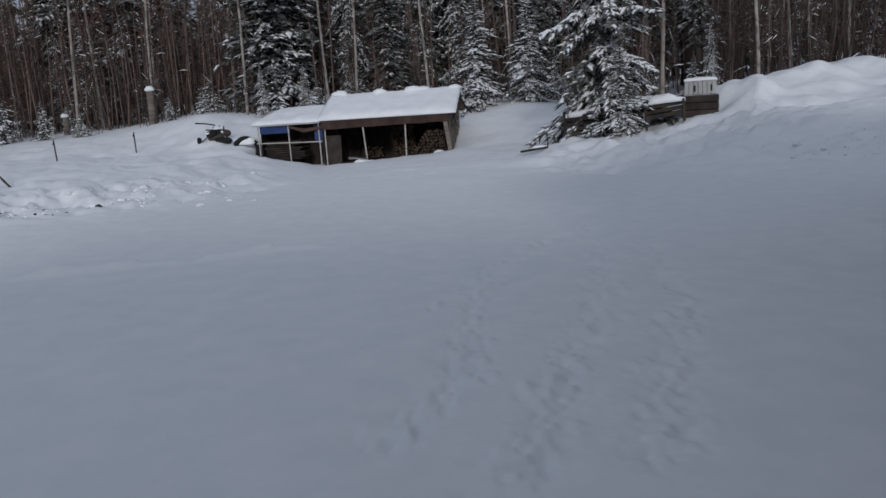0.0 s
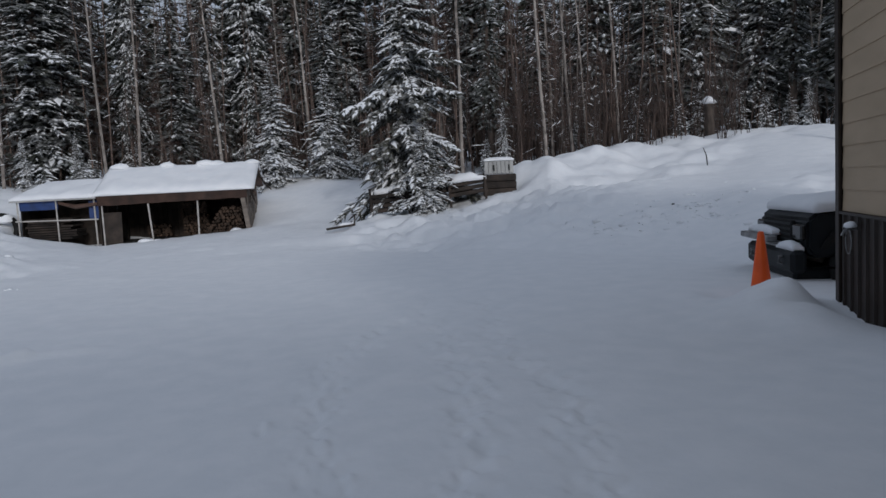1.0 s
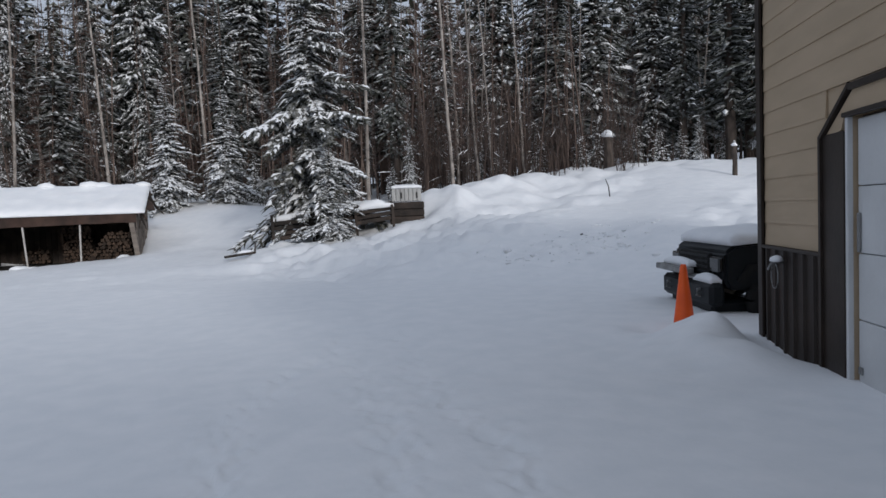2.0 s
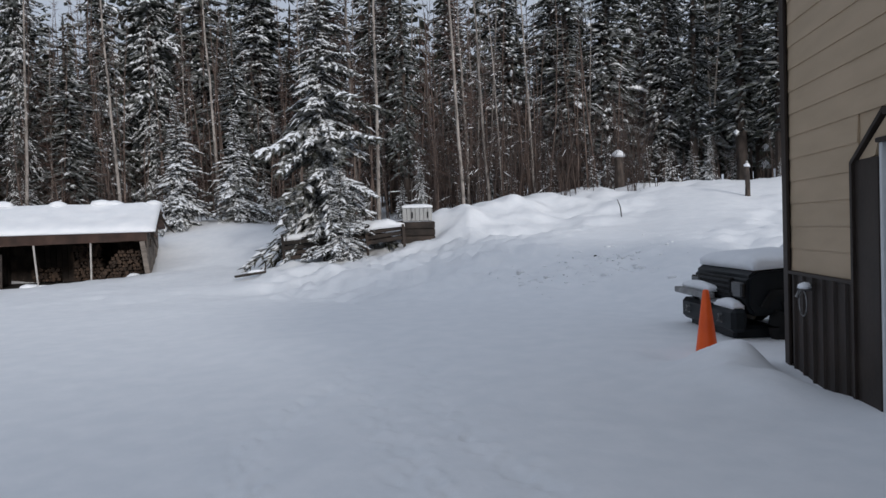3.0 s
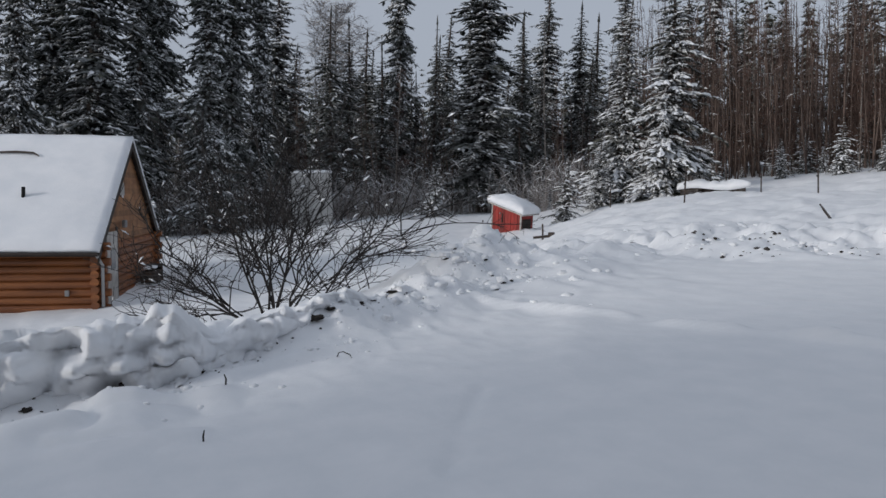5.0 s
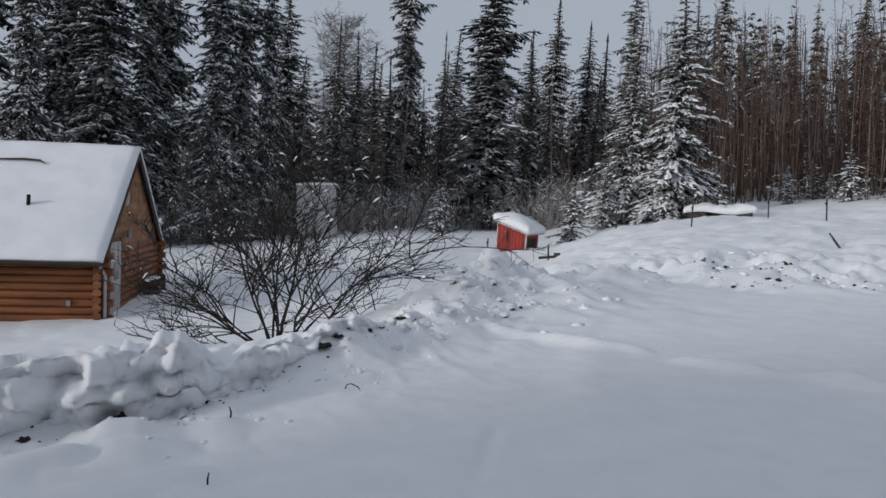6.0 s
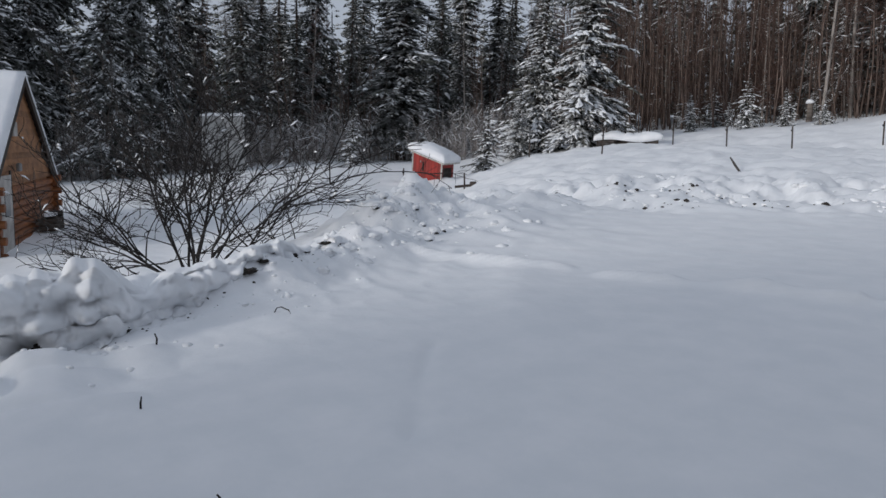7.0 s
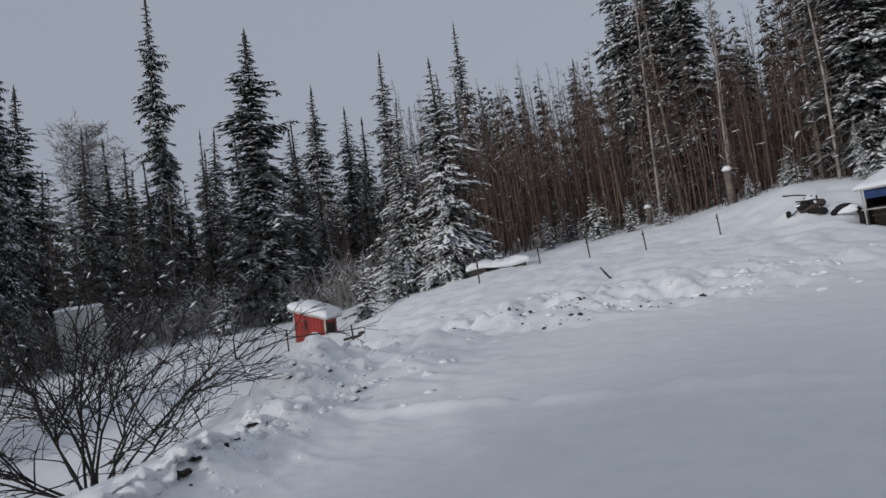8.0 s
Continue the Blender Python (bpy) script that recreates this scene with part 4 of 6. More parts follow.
# ---- log cabin below the bank ----
def build_cabin():
    # local x along the ridge, away from the gable; local y to the far eave
    c = thing("log_cabin", pose(-19.0, -0.59, -1.3, 0, 0, -105.0) @ pose(-0.3, 0, 0, 0, -2.5, 0), "honey-coloured log cabin with a steep snowy roof", "cabin")
    long, deep = 8.0, -6.0
    eave, ridge = 1.80, 4.28
    logr = 0.098
    r = random.Random(2)
    for k in range(9):
        z = 0.05 + logr + k * logr * 1.9
        for y in (0.0, deep):
            for x0, x1 in (((-0.28, long + 0.2)),):
                bm = tube(bmesh.new(), [(x0 + (0.07 if k % 2 else -0.02), y, z), (x1, y, z)], [logr, logr], 10)
                part("log", bm, LOG, c, smooth=False)
    # gable of narrow boards, butted, with the log ends below
    for k in range(9):
        z = 0.05 + k * logr * 1.9
        part("log", tube(bmesh.new(), [(0.0, 0.26, z), (0.0, deep - 0.26, z)], [logr, logr], 10), LOG, c)
    z = 1.7
    while z < ridge - 0.25:
        half = (ridge - z) / (ridge - eave) * abs(deep) / 2
        bm = prism(bmesh.new(), [(-0.04, z), (0.0, z), (0.0, z + 0.15), (-0.015, z + 0.15)], -2 * half + 0.12, "y", deep / 2 + half - 0.06)
        part("gable_board", bm, SHINGLE, c)
        z += 0.15
    part("gable_wall", prism(bmesh.new(), [(-0.02, 1.3), (deep + 0.02, 1.3), (deep / 2, ridge - 0.05)], 0.06, "x", 0.005), SHINGLE, c)
    part("far_gable_wall", prism(bmesh.new(), [(0, 0), (0, 1.4), (deep / 2, ridge - 0.05), (deep, 1.4), (deep, 0)], 0.1, "x", long), SHINGLE, c)
    # roof
    over = 0.12
    for sgn in (1, -1):
        a = [(0.42 if sgn > 0 else deep - 0.42, eave - 0.38), (deep / 2, ridge), (deep / 2, ridge + 0.13), (0.42 if sgn > 0 else deep - 0.42, eave - 0.25)]
        part("roof_plate", prism(bmesh.new(), a if sgn > 0 else a[::-1], long + over + 0.5, "x", -over), DARKTRIM, c, "dark roof edge")
        part("rake_board", prism(bmesh.new(), [(p[0], p[1] - 0.14 * (i < 2)) for i, p in enumerate(a)], 0.035, "x", -over - 0.04), DARKTRIM, c)

        def slope(u, v, sgn=sgn):
            y0 = 0.46 if sgn > 0 else deep - 0.46
            return (-over - 0.06 + u * (long + over + 0.5), y0 + (deep / 2 - y0) * v, eave - 0.28 + (ridge + 0.14 - eave + 0.28) * v)

        part("roof_snow", snow_slab(bmesh.new(), 40, 24, slope, 0.0, 0.15, 3.0 + sgn, 0.04, 0.06), SNOW_CAP, c, "smooth white snow", smooth=True)
    # door, lamp and window in the gable
    door = part("door", boxed(-0.15, -0.105, -1.25, -0.35, 0.1, 1.95, 0.01), WHITEWOOD, c, "white storm door")
    part("door_window", boxed(-0.162, -0.148, -1.02, -0.6, 1.0, 1.5, 0.004), GLASS_DARK, door)
    part("door_casing", box(boxed(-0.13, -0.095, -0.33, -0.22, 0.1, 2.05, 0.005), -0.13, -0.095, -1.38, -1.27, 0.1, 2.05, 0.005), DARKTRIM, c)
    part("wall_lamp", boxed(-0.2, -0.1, -2.1, -1.9, 2.0, 2.2, 0.02), STEEL, c, "small steel wall lamp")
    part("loft_window", boxed(-0.08, -0.03, -2.35, -2.0, 2.85, 3.2, 0.01), WHITEWOOD, c)
    part("gutter", tube(bmesh.new(), [(-0.15, 0.5, eave - 0.32), (long, 0.5, eave - 0.32)], [0.045, 0.045], 7), DARKTRIM, c)
    part("downpipe", tube(bmesh.new(), [(-0.12, 0.45, eave - 0.35), (-0.16, 0.16, eave - 0.6), (-0.16, 0.16, 0.2)], [0.04, 0.04, 0.04], 8), GREYSHEET, c)
    part("wall_socket", boxed(0.6, 0.7, 0.09, 0.15, 0.45, 0.6, 0.01), STEEL, c)
    part("roof_pipe", tube(bmesh.new(), [(1.92, -0.9, 2.5), (1.89, -0.87, 3.04)], [0.045, 0.045], 8), RUBBER, c)
    part("fallen_branch", tube(bmesh.new(), [(1.95, -2.12, 3.86), (2.1, -2.18, 3.94), (2.5, -2.2, 3.96), (3.3, -2.15, 3.92)], [0.016, 0.03, 0.032, 0.02], 6), BARK, c)
    w = thing("woodpile", pose(-19.0, -0.59, -1.3, 0, 0, -105.0) @ pose(-0.75, -3.6, 0.3, 0, 0, 90), "dark firewood heap against the cabin gable", "firewood")
    for k in range(9):
        part("firewood", tube(bmesh.new(), [(-0.5 + 0.25 * (k % 4), -0.2, 0.1 + 0.16 * (k // 4)), (-0.5 + 0.25 * (k % 4), 0.25, 0.1 + 0.16 * (k // 4))], [0.09, 0.09], 7), ENDGRAIN if k % 2 else DARKWOOD, w)
    part("snow_cap", snow_blob(bmesh.new(), (-0.1, 0, 0.42), (0.4, 0.2), 0.08, 2.0), SNOW_CAP, w, smooth=True)


build_cabin()


# ---- small red shed ----
def build_red_shed():
    s = thing("red_shed", pose(-26.6, 16.0, -0.5, 0, 0, 31.0) @ pose(0, 0, 0, 0, 4.5, 0) @ Matrix.Diagonal((0.78, 0.8, 0.86, 1)), "small red board shed under a thick slab of snow", "shed")
    # local -y faces the yard
    w, d = 1.75, 1.5
    hl, hr = 1.45, 1.0
    n = 9
    for k in range(n):
        x0, x1 = -w / 2 + k * w / n, -w / 2 + (k + 1) * w / n - 0.012
        h = hl + (hr - hl) * (k + 0.5) / n
        part("board", boxed(x0, x1, -d / 2 - 0.012 * (k % 2), -d / 2 + 0.03, -0.3, h, 0.003), RED, s)
    part("body", prism(bmesh.new(), [(-w / 2, -0.3), (w / 2, -0.3), (w / 2, hr), (-w / 2, hl)], d - 0.06, "y", -d / 2 + 0.04), RED, s)
    part("corner_board", boxed(w / 2 - 0.02, w / 2 + 0.05, -d / 2 - 0.03, -d / 2 + 0.05, -0.3, hr + 0.02), WHITEWOOD, s)
    part("corner_board", boxed(-w / 2 - 0.05, -w / 2 + 0.01, -d / 2 - 0.03, -d / 2 + 0.05, -0.3, hl), WHITEWOOD, s)
    # thin dark board on the solid wall, painting in a shaded opening
    part("side_opening", boxed(w / 2 + 0.002, w / 2 + 0.02, -d / 2 + 0.2, d / 2 - 0.3, 0.1, 0.75), DARKWOOD, s)
    part("latch", boxed(-0.28, -0.2, -d / 2 - 0.06, -d / 2 - 0.01, 0.55, 1.0, 0.01), DARKWOOD, s)
    part("latch", boxed(-0.42, -0.36, -d / 2 - 0.05, -d / 2 - 0.01, 0.95, 1.05, 0.01), STEEL, s)

    def fn(u, v):
        x = -w / 2 - 0.22 + u * (w + 0.5)
        return (x, -d / 2 - 0.25 + v * (d + 0.5), hl + 0.06 + (hr - hl) * (x + w / 2) / w)

    part("roof", prism(bmesh.new(), [(-w / 2 - 0.2, hl + 0.05), (w / 2 + 0.25, hr - 0.06), (w / 2 + 0.25, hr), (-w / 2 - 0.2, hl + 0.11)], d + 0.45, "y", -d / 2 - 0.22), WHITEWOOD, s)
    part("roof_snow", snow_slab(bmesh.new(), 22, 16, fn, 0.03, 0.52, 6.0, 0.06, 0.35), SNOW_CAP, s, "thick rounded slab of snow", smooth=True)


build_red_shed()


# ---- unseen house added behind the camera: closes the yard and casts its shade ----
def build_shade_house():
    h = thing("house", pose(2.9, -9.6, -0.6), "unseen plain tan house with snowy roof, added to shade the yard", "house", "", "structure")
    bm = bmesh.new()
    box(bm, -7.0, 6.6, -3.4, -3.2, -0.4, 4.4)
    box(bm, -7.0, 6.6, 3.2, 3.4, -0.4, 4.4)
    part("wall", bm, TAN, h)
    for x in (-6.95, 6.4):
        part("gable_wall", prism(bmesh.new(), [(-3.2, -0.4), (3.2, -0.4), (3.2, 4.4), (0, 6.0), (-3.2, 4.4)], 0.15, "x", x), TAN, h)
    part("roof", prism(bmesh.new(), [(-3.8, 4.15), (0, 6.05), (3.8, 4.15), (3.8, 4.3), (0, 6.22), (-3.8, 4.3)], 14.4, "x", -7.4), DARKTRIM, h)
    part("roof_snow", prism(bmesh.new(), [(-3.8, 4.31), (0, 6.23), (3.8, 4.31), (3.75, 4.6), (0.1, 6.5), (-0.1, 6.5), (-3.75, 4.6)], 14.3, "x", -7.35), SNOW_CAP, h)


build_shade_house()


# ---- grey panel shed among the trees ----
def build_grey_shed():
    z = ground_at(-39.9, 10.8)
    s = thing("panel_shed", pose(-39.9, 10.8, z + 0.05, 0, 0, 74), "pale grey panelled shed half hidden by trees", "shed")
    for k in range(4):
        part("panel", boxed(-1.1 + k * 0.54, -1.1 + k * 0.54 + 0.52, -1.2, -1.15, -0.3, 2.9, 0.01), GREYSHEET, s)
    part("body", boxed(-1.12, 1.08, -1.14, 1.2, -0.3, 2.88), GREYSHEET, s)
    part("roof_snow", snow_slab(bmesh.new(), 14, 10, lambda u, v: (-1.15 + 2.3 * u, -1.22 + 2.5 * v, 2.9), 0.0, 0.16, 1.0, 0.05, 0.2), SNOW_CAP, s, smooth=True)


build_grey_shed()


# ---- parked off-road truck behind the garage ----
def build_truck():
    t = thing("truck", pose(7.06, 7.41, -0.2, 0, 0, 160.0), "black parked off-road truck with snow on hood and bumper", "truck")
    # local x forward, nose at 0
    bm = prism(bmesh.new(), [(-4.4, 0.5), (-0.12, 0.5), (-0.05, 0.62), (-0.06, 0.98), (-0.2, 1.08), (-1.25, 1.14), (-1.3, 1.16), (-1.75, 1.74), (-3.0, 1.76), (-3.4, 1.2), (-4.4, 1.18)], 1.7, "y", -0.85)
    bmesh.ops.bevel(bm, geom=bm.edges[:], offset=0.04, segments=2, affect="EDGES")
    body = part("body", bm, BLACKPAINT, t)
    part("windscreen", prism(bmesh.new(), [(-1.36, 1.2), (-1.74, 1.7), (-1.77, 1.68), (-1.39, 1.18)], 1.5, "y", -0.75), GLASS_DARK, t)
    for y in (-0.86, 0.83):
        part("side_window", boxed(-2.9, -1.8, y, y + 0.03, 1.24, 1.66, 0.01), GLASS_DARK, t)
    grille = part("grille", boxed(-0.05, 0.0, -0.5, 0.5, 0.66, 0.96, 0.01), RUBBER, t, "black slotted grille")
    for k in range(4):
        part("grille_slat", boxed(0.0, 0.012, -0.48, 0.48, 0.69 + k * 0.07, 0.72 + k * 0.07, 0.004), BLACKPAINT, grille)
    for y in (-0.67, 0.67):
        part("headlight", boxed(-0.06, 0.01, y - 0.14, y + 0.14, 0.72, 0.92, 0.02), GLASS_DARK, t, "rectangular headlight")
    # steel bumper with a bar on top
    bumper = part("bumper", boxed(-0.06, 0.14, -0.86, 0.86, 0.3, 0.6, 0.05), BLACKPAINT, t, "heavy black bumper")
    part("bumper_plate", boxed(0.06, 0.2, -0.98, 0.16, 0.66, 0.74, 0.012), STEEL, bumper, "steel bar")
    # black block added to stand for the shadow below the bumper
    part("skid_plate", boxed(-0.5, 0.06, -0.72, 0.72, -0.05, 0.36, 0.04), BLACKPAINT, bumper)
    for y in (-0.55, 0.55):
        part("tow_hook", tube(bmesh.new(), [(0.1, y, 0.5), (0.18, y, 0.5), (0.19, y, 0.43), (0.12, y, 0.41)], [0.022] * 4, 7), STEEL, bumper)
        part("bar_post", boxed(0.02, 0.08, y - 0.04, y + 0.04, 0.56, 0.66), BLACKPAINT, bumper)
    part("winch_drum", tube(bmesh.new(), [(0.04, -0.3, 0.62), (0.04, 0.3, 0.62)], [0.05, 0.05], 10), STEEL, bumper)
    for x in (-0.72, -3.5):
        for y in (-0.82, 0.82):
            ring = [(x + 0.29 * math.cos(a), y, 0.37 + 0.29 * math.sin(a)) for a in [math.tau * i / 22 for i in range(23)]]
            wheel = part("wheel", tube(bmesh.new(), [(x, y - 0.1, 0.37), (x, y + 0.1, 0.37)], [0.2, 0.2], 14), STEEL, t)
            part("tyre", tube(bmesh.new(), ring, [0.11] * 23, 8, False), RUBBER, wheel, smooth=True)
        for y in (-0.9, 0.72):
            fl = [(x - 0.55, 0.62), (x - 0.42, 0.82), (x + 0.38, 0.82), (x + 0.52, 0.62), (x + 0.45, 0.6), (x + 0.34, 0.74), (x - 0.38, 0.74), (x - 0.48, 0.6)]
            part("fender_flare", prism(bmesh.new(), fl, 0.18, "y", y), RUBBER, t)

    def hood(u, v):
        x = -0.14 - 1.15 * u
        return (x, -0.84 + 1.68 * v, 1.06 + 0.07 * u)

    part("hood_snow", snow_slab(bmesh.new(), 18, 22, hood, 0.0, 0.19, 5.0, 0.035, 0.22), SNOW_CAP, t, "rounded white snow", smooth=True)
    part("roof_snow", snow_slab(bmesh.new(), 14, 18, lambda u, v: (-1.7 - 1.4 * u, -0.82 + 1.64 * v, 1.76), 0.0, 0.2, 2.0, 0.03, 0.2), SNOW_CAP, t, smooth=True)
    part("bumper_snow", snow_slab(bmesh.new(), 8, 20, lambda u, v: (-0.04 + 0.16 * u, -0.86 + 0.95 * v, 0.745), 0.0, 0.12, 7.0, 0.03, 0.3), SNOW_CAP, t, smooth=True)
    part("bumper_snow", snow_slab(bmesh.new(), 6, 12, lambda u, v: (-0.04 + 0.14 * u, 0.2 + 0.6 * v, 0.585), 0.0, 0.1, 9.0, 0.03, 0.3), SNOW_CAP, t, smooth=True)
    part("windscreen_snow", snow_slab(bmesh.new(), 6, 14, lambda u, v: (-1.22 - 0.45 * u, -0.72 + 1.44 * v, 1.17 + 0.5 * u), 0.0, 0.12, 4.0, 0.03, 0.2), SNOW_CAP, t, smooth=True)


build_truck()


# ---- traffic cone in the snow heap ----
def build_cone():
    c = thing("traffic_cone", pose(5.88, 6.25, -0.06) @ Matrix.Diagonal((1.1, 1.1, 1.1, 1)), "plain orange plastic traffic cone in a snow heap", "traffic cone")
    bm = bmesh.new()
    tube(bm, [(0, 0, 0.03), (0, 0, 0.05), (0, 0, 0.66), (0, 0, 0.70), (0, 0, 0.705)], [0.115, 0.112, 0.036, 0.028, 0.018], 28)
    part("cone_body", bm, ORANGE, c, smooth=True)
    part("base_plate", boxed(-0.15, 0.15, -0.15, 0.15, -0.06, 0.0, 0.01), ORANGE, c)
    part("snow_lump", snow_blob(bmesh.new(), (-0.05, -0.13, 0.06), (0.12, 0.08), 0.1, 2.0), SNOW_CAP, c, smooth=True)


build_cone()


# ---- timber stack, tank and pillow of snow under the great spruce ----
def build_timber():
    p = thing("timber_stack", pose(3.6, 22.75, 0.66, 0, 0, -13.0) @ pose(0, 0, 0, 0, -3, 0), "low stack of dark weathered planks in deep snow", "timber")
    r = random.Random(4)
    for k in range(4):
        for j in range(3):
            x0 = 0.0 + j * 1.35
            part("plank", boxed(x0 + r.uniform(0, 0.08), x0 + 1.32, -0.1 + r.uniform(-0.06, 0.06), 0.7, 0.02 + k * 0.16, 0.15 + k * 0.16, 0.015, pose(0, 0, 0.03 * j, 0, -2 * j, 0)), TIMBER, p)
    for x in (0.05, 1.3, 2.7, 3.9):
        part("stake", boxed(x, x + 0.08, -0.2, -0.12, -0.3, 0.85), TIMBER, p)

    def fn(u, v):
        return (0.2 + 3.8 * u, 0.12 + 0.68 * v - 0.26 * float(ease((u - 0.62) / 0.1)) * (1 - v), 0.6 + 0.05 * u + 0.12 * float(ease((u - 0.6) / 0.12)))

    part("snow_cap", snow_slab(bmesh.new(), 30, 10, fn, 0.0, 0.34, 3.0, 0.16, 0.3), SNOW_CAP, p, smooth=True)
    t = thing("storage_crate", pose(8.2, 22.7, 1.05, 0, 0, -18.0), "grey slatted tank on a dark wooden crate, snow on top", "crate")
    for k in range(3):
        part("slat", boxed(-0.58, 0.58, -0.42, -0.37, 0.03 + k * 0.24, 0.24 + k * 0.24, 0.01), TIMBER, t)
    part("crate_body", boxed(-0.56, 0.56, -0.36, 0.4, -0.2, 0.74, 0.01), TIMBER, t)
    for k in range(7):
        part("tank_panel", boxed(-0.5 + k * 0.143, -0.365 + k * 0.143, -0.36, 0.34, 0.76, 1.2, 0.015), GREYSHEET, t)
    for x in (-0.2, 0.32):
        part("strap", boxed(x, x + 0.05, -0.385, -0.362, 0.86, 1.06), RUBBER, t)
    part("snow_cap", snow_slab(bmesh.new(), 12, 10, lambda u, v: (-0.52 + 1.04 * u, -0.4 + 0.8 * v, 1.2), 0.0, 0.15, 2.0, 0.02, 0.4), SNOW_CAP, t, smooth=True)
    s = thing("fallen_sled", pose(2.55, 21.2, ground_at(2.55, 21.2) + 0.05, 0, 0, 8), "dark broken timber poking out of the snow", "timber")
    part("board", boxed(-0.55, 0.35, -0.08, 0.08, 0.0, 0.07, 0.01, pose(0, 0, 0.06, 0, -6, 0)), DARKWOOD, s)
    part("stake", tube(bmesh.new(), [(0.32, 0, -0.1), (0.36, 0, 0.42)], [0.025, 0.02], 6), DARKWOOD, s)
    part("snow_cap", snow_blob(bmesh.new(), (0.1, 0.06, 0.12), (0.3, 0.12), 0.1, 2.0), SNOW_CAP, s, smooth=True)


build_timber()


# ---- stumps with caps, fence posts, sticks ----
def build_stump(x, y, top, r, lantern=False, pale=False):
    z = ground_at(x, y)
    s = thing("tall_stump", pose(x, y, z), "tall brown stump with a white cap of snow", "stump", "snow-capped stumps")
    h = top - z
    bm = tube(bmesh.new(), [(0, 0, -0.3), (0.02, 0, h * 0.4), (0, 0.02, h)], [r * 1.15, r, r * 0.92], 10)
    part("trunk", bm, BARK if not pale else GREYWOOD, s)
    part("snow_cap", snow_blob(bmesh.new(), (0, 0, h + r * 0.3), (r * 1.3, r * 1.25), r * 1.15, x, 3), SNOW_CAP, s, smooth=True)
    if lantern:
        part("lantern", tube(bmesh.new(), [(0, 0, h + r * 1.4), (0, 0, h + r * 2.2), (0, 0, h + r * 2.5)], [r * 0.5, r * 0.5, r * 0.2], 8), GREYSHEET, s)


build_stump(21.0, 29.1, 4.75, 0.24)
build_stump(20.9, 20.8, 3.5, 0.09, True)
build_stump(-16.9, 36.3, 4.0, 0.2, False, True)
build_stump(-22.5, 37.5, 2.95, 0.16, False, True)


def build_fence():
    first = None
    for az, d, top in ((26.6, 31.0, 1.52), (32.2, 30.0, 1.55), (36.6, 29.5, 1.6), (40.3, 34.0, 1.62), (45.7, 28.0, 0.82), (51.2, 34.0, 0.72), (61.4, 29.0, -0.1)):
        x, y = -math.sin(radians(az)) * d, math.cos(radians(az)) * d
        z = ground_at(x, y)
        m = pose(x, y, z, 0, (az * 7) % 5 - 2, az)
        if first is None:
            first = thing("fence_post", m, "thin rusty steel fence post standing in snow", "fence post", "fence posts along the bank")
            bm = boxed(-0.028, 0.028, -0.005, 0.005, -0.4, 0.85)
            box(bm, -0.004, 0.004, 0.004, 0.03, -0.4, 0.78)
            part("stake", bm, RUST, first)
            part("insulator", boxed(-0.06, 0.03, -0.03, -0.006, 0.66, 0.72, 0.005), RUBBER, first)
        else:
            copy_thing(first, m)


build_fence()


def stick(name, x, y, pts, r, label, mat=TWIG):
    z = ground_at(x, y)
    ob = part(name, tube(bmesh.new(), pts, [r] * (len(pts) - 1) + [r * 0.6], 6), mat)
    ob.matrix_basis = pose(x, y, z)
    return tagged(ob, label, "stick")


stick("leaning_stake", -13.2, 18.1, [(0.25, 0, -0.15), (-0.05, 0, 0.2), (-0.22, 0, 0.42)], 0.035, "dark leaning wooden stake in the snow bank", DARKWOOD)
stick("twig", 15.4, 21.2, [(0.05, 0, -0.1), (0, 0, 0.35), (-0.12, 0, 0.62)], 0.022, "bare dark twig standing in snow")
stick("bent_wire", -5.85, 1.75, [(-0.07, -0.05, -0.03), (-0.05, -0.02, 0.035), (0, 0, 0.05), (0.06, 0.04, 0.03), (0.085, 0.06, -0.02)], 0.005, "bent brown weed stem arched over snow")
stick("dead_stem", -5.5, 0.72, [(0, 0, -0.05), (0.0, 0.01, 0.04), (-0.015, 0.0, 0.075)], 0.007, "short dark stem poking from the snow")
stick("dead_stem", -4.3, 0.42, [(0, 0, -0.05), (0.01, 0.0, 0.03), (-0.01, 0.01, 0.06)], 0.006, "short dark stem poking from the snow")
stick("dead_stem", -3.1, 0.5, [(0, 0, -0.05), (0.0, 0.01, 0.02), (0.0, 0.0, 0.035)], 0.006, "short dark stem poking from the snow")


